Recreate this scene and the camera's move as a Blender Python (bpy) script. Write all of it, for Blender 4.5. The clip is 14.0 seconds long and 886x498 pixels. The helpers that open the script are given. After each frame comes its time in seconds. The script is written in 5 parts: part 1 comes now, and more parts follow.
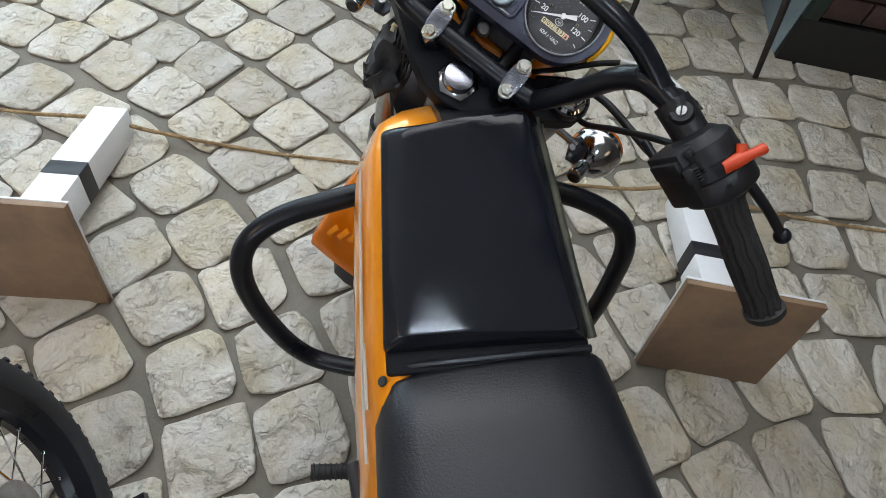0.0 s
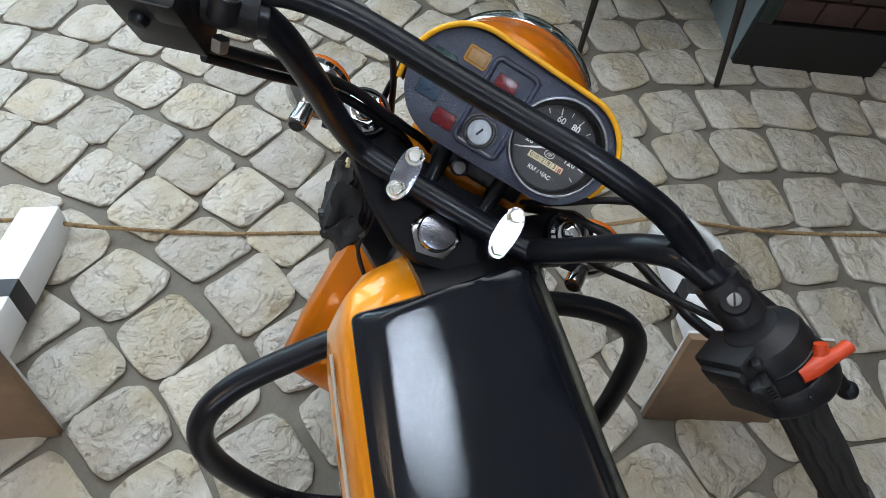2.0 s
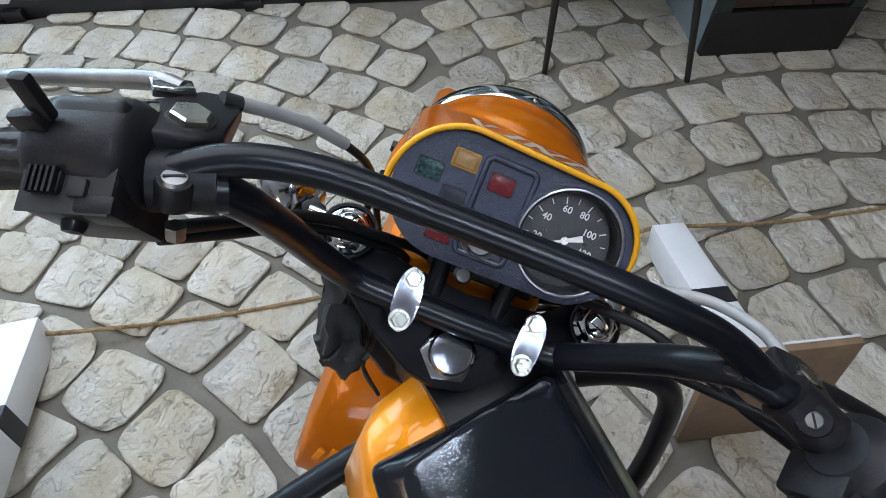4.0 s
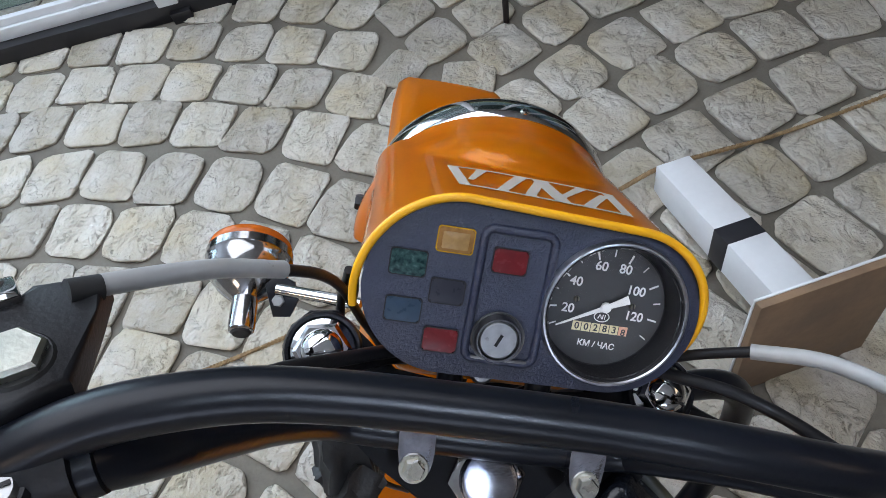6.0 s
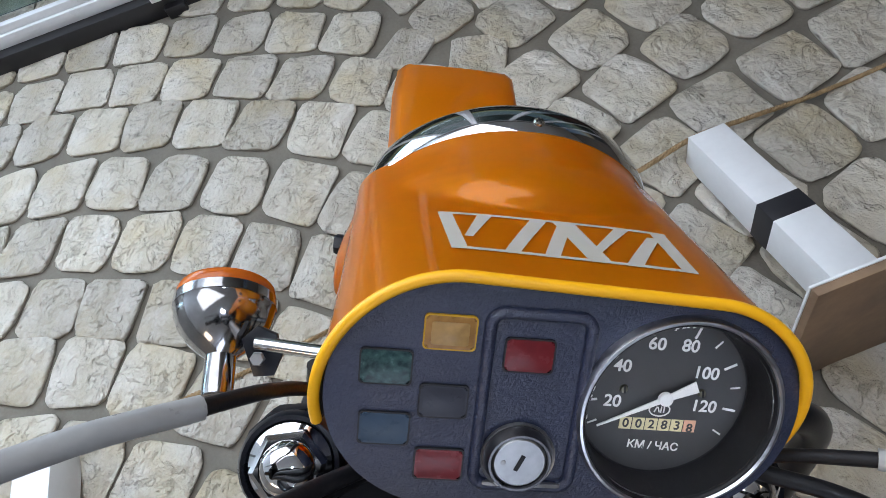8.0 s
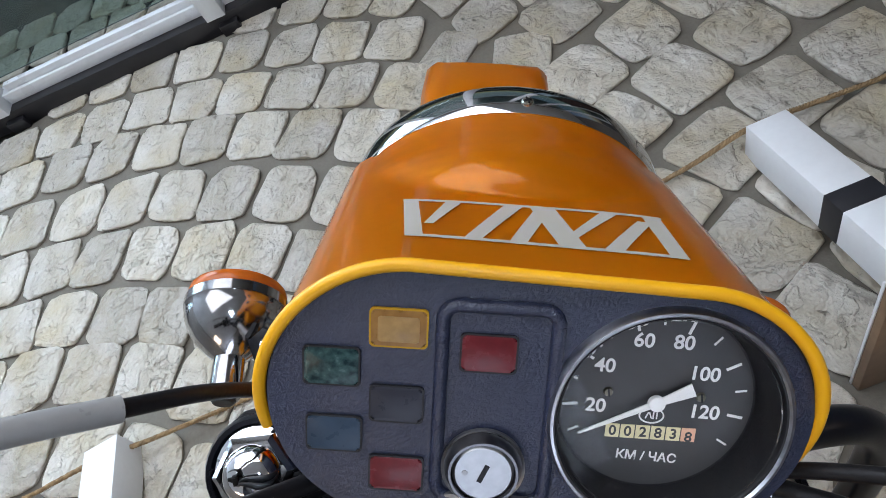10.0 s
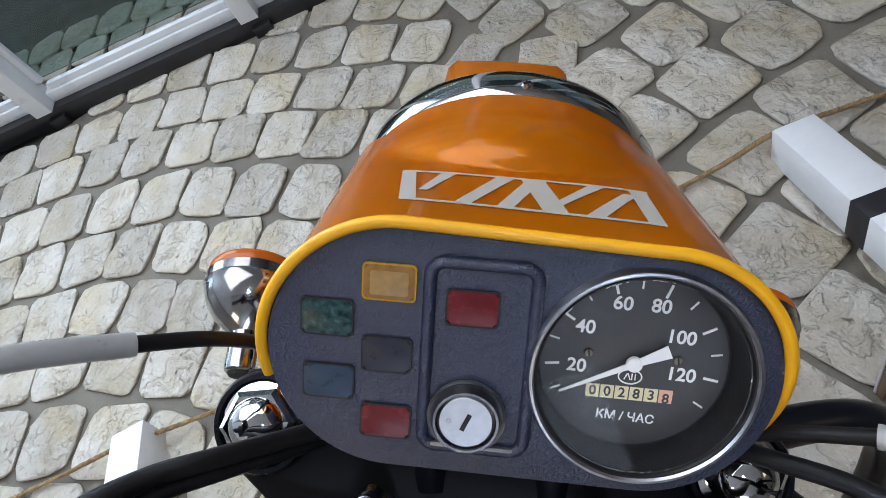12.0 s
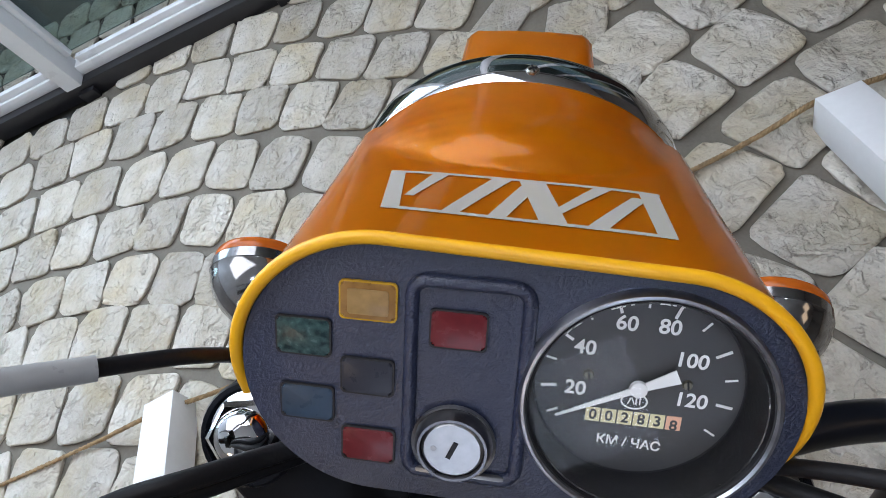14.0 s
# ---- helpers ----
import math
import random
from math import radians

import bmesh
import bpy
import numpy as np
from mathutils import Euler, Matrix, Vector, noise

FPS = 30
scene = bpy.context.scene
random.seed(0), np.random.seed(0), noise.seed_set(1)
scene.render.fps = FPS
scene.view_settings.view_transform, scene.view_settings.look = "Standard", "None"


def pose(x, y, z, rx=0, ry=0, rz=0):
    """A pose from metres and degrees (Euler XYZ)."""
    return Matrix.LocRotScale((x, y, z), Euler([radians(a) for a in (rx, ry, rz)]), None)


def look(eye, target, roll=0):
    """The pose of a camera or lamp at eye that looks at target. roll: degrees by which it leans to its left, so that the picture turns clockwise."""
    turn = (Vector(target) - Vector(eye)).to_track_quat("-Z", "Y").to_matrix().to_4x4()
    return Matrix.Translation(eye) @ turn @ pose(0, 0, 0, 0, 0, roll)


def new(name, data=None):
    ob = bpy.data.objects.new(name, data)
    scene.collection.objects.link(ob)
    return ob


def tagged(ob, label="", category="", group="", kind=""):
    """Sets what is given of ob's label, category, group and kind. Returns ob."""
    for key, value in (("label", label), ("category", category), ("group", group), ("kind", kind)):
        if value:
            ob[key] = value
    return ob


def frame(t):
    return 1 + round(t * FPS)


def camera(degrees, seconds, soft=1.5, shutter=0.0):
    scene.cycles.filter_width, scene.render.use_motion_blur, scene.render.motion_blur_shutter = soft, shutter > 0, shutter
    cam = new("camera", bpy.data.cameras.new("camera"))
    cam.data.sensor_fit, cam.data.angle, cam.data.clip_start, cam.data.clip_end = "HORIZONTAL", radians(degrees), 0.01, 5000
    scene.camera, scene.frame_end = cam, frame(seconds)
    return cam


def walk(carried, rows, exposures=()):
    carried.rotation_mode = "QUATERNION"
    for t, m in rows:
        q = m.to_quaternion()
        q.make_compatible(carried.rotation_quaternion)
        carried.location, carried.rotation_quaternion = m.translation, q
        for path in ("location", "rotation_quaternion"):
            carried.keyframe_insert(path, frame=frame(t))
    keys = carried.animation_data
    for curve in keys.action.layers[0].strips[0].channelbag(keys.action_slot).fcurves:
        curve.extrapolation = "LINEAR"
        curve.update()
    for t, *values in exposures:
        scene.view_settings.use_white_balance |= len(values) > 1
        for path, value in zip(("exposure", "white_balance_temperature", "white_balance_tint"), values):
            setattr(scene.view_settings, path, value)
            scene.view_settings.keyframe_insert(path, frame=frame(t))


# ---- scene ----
cam = camera(75.5, 14.0, soft=0.5)
PATH = [
    (0, (0.062, 0.017, 1.449), (0.364, 1.084, -0.215), 10.7),
    (0.5, (0.075, 0.075, 1.442), (0.396, 1.131, -0.226), 10.2),
    (1, (0.077, 0.129, 1.444), (0.426, 1.178, -0.222), 9.7),
    (1.5, (0.08, 0.183, 1.44), (0.456, 1.227, -0.223), 8.9),
    (2, (0.081, 0.229, 1.448), (0.486, 1.291, -0.197), 7.9),
    (2.5, (0.081, 0.263, 1.452), (0.499, 1.335, -0.184), 6.1),
    (3, (0.088, 0.295, 1.451), (0.525, 1.374, -0.175), 3.8),
    (3.2, (0.089, 0.3, 1.455), (0.535, 1.4, -0.155), 3.3),
    (5.3, (0.144, 0.417, 1.429), (0.563, 1.471, -0.219), -10.0),
    (5.5, (0.152, 0.429, 1.419), (0.565, 1.464, -0.242), -11.3),
    (6, (0.168, 0.465, 1.406), (0.557, 1.456, -0.288), -13.2),
    (6.5, (0.185, 0.497, 1.388), (0.56, 1.452, -0.329), -14.9),
    (7, (0.198, 0.512, 1.375), (0.548, 1.475, -0.343), -17.5),
    (7.5, (0.215, 0.528, 1.359), (0.521, 1.492, -0.366), -19.8),
    (8, (0.226, 0.538, 1.347), (0.497, 1.514, -0.378), -21.8),
    (8.2, (0.23, 0.541, 1.343), (0.488, 1.521, -0.381), -22.7),
    (10.3, (0.26, 0.516, 1.314), (0.354, 1.632, -0.343), -31.9),
    (10.5, (0.26, 0.512, 1.315), (0.344, 1.635, -0.338), -32.1),
    (11, (0.262, 0.5, 1.312), (0.321, 1.642, -0.329), -32.9),
    (11.5, (0.263, 0.496, 1.314), (0.314, 1.648, -0.32), -33.0),
    (12, (0.26, 0.494, 1.315), (0.309, 1.652, -0.315), -32.7),
    (12.5, (0.26, 0.493, 1.314), (0.278, 1.647, -0.32), -33.8),
    (13, (0.273, 0.507, 1.306), (0.197, 1.626, -0.349), -37.5),
    (13.5, (0.282, 0.511, 1.301), (0.184, 1.631, -0.353), -38.6),
    (14, (0.284, 0.51, 1.301), (0.186, 1.638, -0.347), -38.7),
]
walk(cam, [(t, look(eye, target, roll)) for t, eye, target, roll in PATH],
     [(0, 0.1, 6950, 10), (1.5, 0.05, 6850, 9), (3.0, 0.0, 6550, 10), (5.5, 0.0, 6400, 12), (7.0, 0.0, 6550, 12), (14.0, 0.0, 6550, 13)])

# ---- light ----
world = bpy.data.worlds.new("sky")
scene.world = world
world.use_nodes = True
wn = world.node_tree.nodes
sky = wn.new("ShaderNodeTexSky")
sky.sky_type, sky.sun_disc = "NISHITA", False
sky.sun_elevation, sky.sun_rotation = radians(38), radians(20)
wn["Background"].inputs[1].default_value = 0.022
world.node_tree.links.new(sky.outputs[0], wn["Background"].inputs[0])
sun = new("sun", bpy.data.lights.new("sun", "SUN"))
sun.data.energy, sun.data.angle, sun.data.color = 0.25, radians(10), (1, 0.95, 0.88)
sun.matrix_world = look((0, 0, 0), (-0.35, 0.55, -0.75))


def area(name, m, sx, sy, power, colour):
    lamp = new(name, bpy.data.lights.new(name, "AREA"))
    lamp.data.shape, lamp.data.size, lamp.data.size_y = "RECTANGLE", sx, sy
    lamp.data.energy, lamp.data.color = power, colour
    lamp.matrix_world = m
    return lamp


# ---- materials ----
def shade(name, colour, rough=0.5, metal=0.0, vary=0.12, scale=8.0, fine=60.0, bump=0.0, bump_scale=80.0, tint=None, coat=0.0,
          rough_vary=0.1, spread=0.0):
    """A surface with variation at two scales: broad stains and fine grain, with a fine relief."""
    m = bpy.data.materials.new(name)
    m.use_nodes = True
    n, l = m.node_tree.nodes, m.node_tree.links
    b = n["Principled BSDF"]
    tc = n.new("ShaderNodeTexCoord")
    big, small = n.new("ShaderNodeTexNoise"), n.new("ShaderNodeTexNoise")
    big.inputs["Scale"].default_value, big.inputs["Detail"].default_value = scale, 5
    small.inputs["Scale"].default_value, small.inputs["Detail"].default_value = fine, 4
    l.new(tc.outputs["Object"], big.inputs["Vector"])
    l.new(tc.outputs["Object"], small.inputs["Vector"])
    ramp = n.new("ShaderNodeValToRGB")
    dark = [c * (1 - vary) for c in colour] if tint is None else tint
    ramp.color_ramp.elements[0].position, ramp.color_ramp.elements[1].position = 0.32, 0.68
    ramp.color_ramp.elements[0].color, ramp.color_ramp.elements[1].color = (*dark, 1), (*[min(1, c * (1 + vary * 0.6)) for c in colour], 1)
    l.new(big.outputs[0], ramp.inputs[0])
    mix = n.new("ShaderNodeMix")
    mix.data_type, mix.blend_type = "RGBA", "MULTIPLY"
    mix.inputs["Factor"].default_value = 1
    r2 = n.new("ShaderNodeMapRange")
    r2.inputs["From Min"].default_value, r2.inputs["From Max"].default_value = 0.3, 0.7
    r2.inputs["To Min"].default_value, r2.inputs["To Max"].default_value = 1 - vary * 0.6, 1.0
    l.new(small.outputs[0], r2.inputs["Value"])
    l.new(ramp.outputs[0], mix.inputs[6])
    l.new(r2.outputs[0], mix.inputs[7])
    out = mix.outputs[2]
    if spread:
        info, hs = n.new("ShaderNodeObjectInfo"), n.new("ShaderNodeHueSaturation")
        r3 = n.new("ShaderNodeMapRange")
        r3.inputs["To Min"].default_value, r3.inputs["To Max"].default_value = 1 - spread, 1 + spread
        l.new(info.outputs["Random"], r3.inputs["Value"])
        l.new(r3.outputs[0], hs.inputs["Value"])
        l.new(out, hs.inputs["Color"])
        out = hs.outputs[0]
    l.new(out, b.inputs["Base Color"])
    rr = n.new("ShaderNodeMapRange")
    rr.inputs["To Min"].default_value, rr.inputs["To Max"].default_value = max(0.02, rough - rough_vary), min(1, rough + rough_vary)
    l.new(big.outputs[0], rr.inputs["Value"])
    l.new(rr.outputs[0], b.inputs["Roughness"])
    b.inputs["Metallic"].default_value, b.inputs["Coat Weight"].default_value = metal, coat
    b.inputs["Coat Roughness"].default_value = 0.022
    if bump:
        bn, bt = n.new("ShaderNodeBump"), n.new("ShaderNodeTexNoise")
        bt.inputs["Scale"].default_value, bt.inputs["Detail"].default_value = bump_scale, 6
        bn.inputs["Strength"].default_value, bn.inputs["Distance"].default_value = bump, 0.002
        l.new(tc.outputs["Object"], bt.inputs["Vector"])
        l.new(bt.outputs[0], bn.inputs["Height"])
        l.new(bn.outputs[0], b.inputs["Normal"])
    return m


def stone_shade(name, by_island=False):
    """Cast limestone: pale cream, veined with chipped ridges and pits."""
    m = shade(name, (0.56, 0.525, 0.465), 0.55, vary=0.14, scale=7, fine=90, tint=(0.47, 0.42, 0.325))
    n, l = m.node_tree.nodes, m.node_tree.links
    b = n["Principled BSDF"]
    tc, info = n.new("ShaderNodeTexCoord"), n.new("ShaderNodeNewGeometry" if by_island else "ShaderNodeObjectInfo")
    rnd = info.outputs["Random Per Island" if by_island else "Random"]
    mul, add = n.new("ShaderNodeMath"), n.new("ShaderNodeVectorMath")
    mul.operation = "MULTIPLY"
    mul.inputs[1].default_value = 37.0
    l.new(rnd, mul.inputs[0])
    l.new(tc.outputs["Object"], add.inputs[0])
    l.new(mul.outputs[0], add.inputs[1])
    # flaked terraces; dark lines put fine cracks and the ledges' shade into the colour
    flake = n.new("ShaderNodeTexNoise")
    flake.inputs["Scale"].default_value, flake.inputs["Detail"].default_value, flake.inputs["Roughness"].default_value = 11, 10, 0.7
    flake.inputs["Distortion"].default_value = 0.25
    l.new(add.outputs[0], flake.inputs["Vector"])
    step, line = n.new("ShaderNodeValToRGB"), n.new("ShaderNodeValToRGB")
    for ramp, marks in ((step, ((0.38, 0.0), (0.395, 0.45), (0.62, 0.55), (0.64, 1.0))), (line, ((0.370, 1.0), (0.388, 0.55), (0.406, 1.0), (0.618, 1.0), (0.633, 0.7), (0.648, 1.0)))):
        e = ramp.color_ramp.elements
        e[0].position, e[0].color = marks[0][0], (marks[0][1],) * 3 + (1,)
        e[1].position, e[1].color = marks[-1][0], (marks[-1][1],) * 3 + (1,)
        for pos, v in marks[1:-1]:
            x = e.new(pos)
            x.color = (v, v, v, 1)
        l.new(flake.outputs[0], ramp.inputs[0])
    pits, pr = n.new("ShaderNodeTexVoronoi"), n.new("ShaderNodeMapRange")
    pits.inputs["Scale"].default_value, pits.inputs["Randomness"].default_value = 26, 1
    pr.inputs["From Min"].default_value, pr.inputs["From Max"].default_value = 0.02, 0.17
    pr.inputs["To Min"].default_value = 0.0
    long = n.new("ShaderNodeVectorMath")
    long.operation = "MULTIPLY"
    long.inputs[1].default_value = (0.55, 1.5, 1)
    wob, wadd = n.new("ShaderNodeTexNoise"), n.new("ShaderNodeVectorMath")
    wob.inputs["Scale"].default_value, wob.inputs["Detail"].default_value = 40, 4
    wadd.operation = "MULTIPLY_ADD"
    wadd.inputs[1].default_value = (0.03, 0.03, 0)
    l.new(add.outputs[0], wob.inputs["Vector"])
    l.new(wob.outputs["Color"], wadd.inputs[0])
    l.new(add.outputs[0], wadd.inputs[2])
    l.new(wadd.outputs[0], long.inputs[0])
    l.new(long.outputs[0], pits.inputs["Vector"])
    l.new(pits.outputs["Distance"], pr.inputs["Value"])
    grain = n.new("ShaderNodeTexNoise")
    grain.inputs["Scale"].default_value, grain.inputs["Detail"].default_value = 42, 8
    l.new(add.outputs[0], grain.inputs["Vector"])
    # few pits: kept where a broad noise is high
    where, keep = n.new("ShaderNodeTexNoise"), n.new("ShaderNodeMapRange")
    where.inputs["Scale"].default_value = 14
    keep.inputs["From Min"].default_value, keep.inputs["From Max"].default_value = 0.55, 0.63
    l.new(add.outputs[0], where.inputs["Vector"])
    l.new(where.outputs[0], keep.inputs["Value"])
    pm = n.new("ShaderNodeMix")
    pm.data_type = "FLOAT"
    pm.inputs[2].default_value = 1.0
    l.new(keep.outputs[0], pm.inputs[0])
    l.new(pr.outputs[0], pm.inputs[3])
    h1, h2 = n.new("ShaderNodeMath"), n.new("ShaderNodeMath")
    h1.operation = h2.operation = "MULTIPLY_ADD"
    l.new(grain.outputs[0], h1.inputs[0])
    h1.inputs[1].default_value = 0.8
    soft = n.new("ShaderNodeMath")
    soft.operation = "MULTIPLY"
    soft.inputs[1].default_value = 0.4
    l.new(step.outputs[0], soft.inputs[0])
    l.new(soft.outputs[0], h1.inputs[2])
    l.new(pm.outputs[0], h2.inputs[0])
    h2.inputs[1].default_value = 0.6
    l.new(h1.outputs[0], h2.inputs[2])
    # broad chiselled terraces with long curved edges
    chisel, ledge, h3 = n.new("ShaderNodeTexNoise"), n.new("ShaderNodeValToRGB"), n.new("ShaderNodeMath")
    chisel.inputs["Scale"].default_value, chisel.inputs["Detail"].default_value, chisel.inputs["Distortion"].default_value = 13, 7, 0.4
    chisel.inputs["Roughness"].default_value = 0.55
    l.new(add.outputs[0], chisel.inputs["Vector"])
    e = ledge.color_ramp.elements
    e[0].position, e[0].color, e[1].position, e[1].color = 0.28, (0, 0, 0, 1), 0.76, (1, 1, 1, 1)
    for pos, v in ((0.545, 0.45), (0.562, 0.66)):
        e.new(pos).color = (v, v, v, 1)
    l.new(chisel.outputs[0], ledge.inputs[0])
    h3.operation = "MULTIPLY_ADD"
    h3.inputs[1].default_value = 1.3
    l.new(ledge.outputs[0], h3.inputs[0])
    l.new(h2.outputs[0], h3.inputs[2])
    bn = n.new("ShaderNodeBump")
    bn.inputs["Strength"].default_value, bn.inputs["Distance"].default_value = 1.0, 0.014
    l.new(h3.outputs[0], bn.inputs["Height"])
    l.new(bn.outputs[0], b.inputs["Normal"])
    # tint from stone to stone, darker in the pits
    old = b.inputs["Base Color"].links[0].from_socket
    hs, r3 = n.new("ShaderNodeHueSaturation"), n.new("ShaderNodeMapRange")
    r3.inputs["To Min"].default_value, r3.inputs["To Max"].default_value = 0.8, 1.12
    l.new(rnd, r3.inputs["Value"])
    l.new(r3.outputs[0], hs.inputs["Value"])
    tan, tf, ta = n.new("ShaderNodeMix"), n.new("ShaderNodeMapRange"), n.new("ShaderNodeTexNoise")
    tan.data_type = "RGBA"
    tan.inputs[7].default_value = (0.46, 0.375, 0.22, 1)
    ta.inputs["Scale"].default_value, ta.inputs["Detail"].default_value = 4.5, 6
    tf.inputs["From Min"].default_value, tf.inputs["From Max"].default_value, tf.inputs["To Max"].default_value = 0.5, 0.72, 0.75
    l.new(add.outputs[0], ta.inputs["Vector"])
    l.new(ta.outputs[0], tf.inputs["Value"])
    l.new(tf.outputs[0], tan.inputs["Factor"])
    l.new(old, tan.inputs[6])
    l.new(tan.outputs[2], hs.inputs["Color"])
    pit_dark, dr = n.new("ShaderNodeMix"), n.new("ShaderNodeMapRange")
    pit_dark.data_type, pit_dark.blend_type = "RGBA", "MULTIPLY"
    pit_dark.inputs["Factor"].default_value = 1
    dr.inputs["To Min"].default_value = 0.58
    l.new(pm.outputs[0], dr.inputs["Value"])
    l.new(hs.outputs[0], pit_dark.inputs[6])
    l.new(dr.outputs[0], pit_dark.inputs[7])
    # patchy dark lines: cracks, and shade of the flake edges as colour
    crack_shade = n.new("ShaderNodeMix")
    crack_shade.data_type, crack_shade.blend_type = "RGBA", "MULTIPLY"
    cw, cf = n.new("ShaderNodeTexNoise"), n.new("ShaderNodeMapRange")
    cw.inputs["Scale"].default_value = 9
    cf.inputs["From Min"].default_value, cf.inputs["From Max"].default_value, cf.inputs["To Max"].default_value = 0.55, 0.68, 0.15
    l.new(wadd.outputs[0], cw.inputs["Vector"])
    l.new(cw.outputs[0], cf.inputs["Value"])
    l.new(cf.outputs[0], crack_shade.inputs["Factor"])
    l.new(pit_dark.outputs[2], crack_shade.inputs[6])
    l.new(line.outputs[0], crack_shade.inputs[7])
    l.new(crack_shade.outputs[2], b.inputs["Base Color"])
    return m


def leather_shade(name, colour, rough, bump, scale, spec=0.5, stretch=(1, 1, 1)):
    """Embossed vinyl: short warped wrinkles over a finer pebble grain."""
    m = shade(name, colour, rough, vary=0.2, scale=5, fine=90, rough_vary=0.03)
    n, l = m.node_tree.nodes, m.node_tree.links
    n["Principled BSDF"].inputs["Specular IOR Level"].default_value = spec
    tc = n.new("ShaderNodeTexCoord")
    warp = n.new("ShaderNodeTexNoise")
    warp.inputs["Scale"].default_value, warp.inputs["Detail"].default_value = scale * 0.3, 3
    l.new(tc.outputs["Object"], warp.inputs["Vector"])
    add = n.new("ShaderNodeVectorMath")
    add.operation = "MULTIPLY_ADD"
    add.inputs[1].default_value = (1.6 / scale,) * 3
    l.new(warp.outputs["Color"], add.inputs[0])
    l.new(tc.outputs["Object"], add.inputs[2])
    squash = n.new("ShaderNodeVectorMath")
    squash.operation = "MULTIPLY"
    squash.inputs[1].default_value = stretch
    l.new(add.outputs[0], squash.inputs[0])
    heights = []
    for k, weight in ((1.0, 0.75), (2.3, 0.35)):
        v, mr = n.new("ShaderNodeTexVoronoi"), n.new("ShaderNodeMapRange")
        v.feature = "DISTANCE_TO_EDGE"
        v.inputs["Scale"].default_value = scale * k
        l.new(squash.outputs[0], v.inputs["Vector"])
        mr.interpolation_type = "SMOOTHSTEP"
        mr.inputs["From Max"].default_value, mr.inputs["To Max"].default_value = 0.3, weight
        l.new(v.outputs["Distance"], mr.inputs["Value"])
        heights.append(mr.outputs[0])
    a1, a2 = n.new("ShaderNodeMath"), n.new("ShaderNodeMath")
    l.new(heights[0], a1.inputs[0])
    l.new(heights[1], a1.inputs[1])
    l.new(a1.outputs[0], a2.inputs[0])
    l.new(warp.outputs[0], a2.inputs[1])
    bn = n.new("ShaderNodeBump")
    bn.inputs["Strength"].default_value, bn.inputs["Distance"].default_value = bump, 0.0012
    l.new(a2.outputs[0], bn.inputs["Height"])
    l.new(bn.outputs[0], n["Principled BSDF"].inputs["Normal"])
    return m


def glass_shade(name, colour=(1, 1, 1), rough=0.0, ior=1.45):
    m = bpy.data.materials.new(name)
    m.use_nodes = True
    b = m.node_tree.nodes["Principled BSDF"]
    b.inputs["Base Color"].default_value = (*colour, 1)
    b.inputs["Roughness"].default_value, b.inputs["Transmission Weight"].default_value = rough, 1
    b.inputs["IOR"].default_value = ior
    return m


def glow_shade(name, colour, power):
    m = bpy.data.materials.new(name)
    m.use_nodes = True
    b = m.node_tree.nodes["Principled BSDF"]
    b.inputs["Emission Color"].default_value, b.inputs["Emission Strength"].default_value = (*colour, 1), power
    return m


STONE, STONE_FAR = stone_shade("pale cast stone"), stone_shade("pale cast stone, joined", True)
MORTAR = shade("grey mortar", (0.175, 0.157, 0.125), 0.85, vary=0.22, scale=5, fine=120, bump=0.5, bump_scale=160)
WHITE = shade("white paint", (0.78, 0.78, 0.78), 0.45, vary=0.05, scale=6, fine=60, bump=0.08, bump_scale=60)
PLASTER = shade("grey-brown plaster", (0.24, 0.22, 0.2), 0.8, vary=0.08, scale=2, fine=60, bump=0.2)
CEIL = shade("white ceiling", (0.72, 0.72, 0.74), 0.8, vary=0.05, scale=2, fine=60)
BANDBLACK = shade("black band paint", (0.018, 0.018, 0.022), 0.5, vary=0.2)
PLY = shade("raw plywood", (0.28, 0.175, 0.10), 0.6, vary=0.25, scale=6, fine=40, bump=0.15, tint=(0.19, 0.125, 0.08))
ROPE = shade("jute rope", (0.36, 0.24, 0.12), 0.9, vary=0.3, scale=60, fine=300, bump=0.6, bump_scale=500)
ORANGE = shade("glossy orange paint", (0.92, 0.30, 0.002), 0.36, metal=0.36, vary=0.05, scale=5, fine=200, coat=1.0, rough_vary=0.05)
ORANGE.node_tree.nodes["Principled BSDF"].inputs["Specular IOR Level"].default_value = 0.2
YELLOW = shade("yellow-orange trim", (1.0, 0.47, 0.008), 0.35, vary=0.06)
BLACKTUBE = shade("satin black enamel", (0.006, 0.0075, 0.012), 0.29, vary=0.25, scale=12, fine=150, bump=0.06, bump_scale=300, rough_vary=0.06)
BLACKTUBE.node_tree.nodes["Principled BSDF"].inputs["Specular IOR Level"].default_value = 0.35
DULLBLACK = shade("dull black enamel", (0.006, 0.0065, 0.009), 0.55, vary=0.25, scale=12, fine=150, bump=0.06, bump_scale=300)
DULLBLACK.node_tree.nodes["Principled BSDF"].inputs["Specular IOR Level"].default_value = 0.18
BLACKPL = shade("black plastic", (0.012, 0.012, 0.014), 0.42, vary=0.25, scale=20, fine=200, bump=0.12, bump_scale=500, rough_vary=0.08)
BLACKPL.node_tree.nodes["Principled BSDF"].inputs["Specular IOR Level"].default_value = 0.32
RUBBER = shade("black rubber", (0.018, 0.018, 0.018), 0.6, vary=0.3, scale=20, fine=180, bump=0.15, bump_scale=300)
TYRE = shade("tyre rubber", (0.022, 0.023, 0.026), 0.7, vary=0.3, scale=15, fine=150, bump=0.2, bump_scale=250)
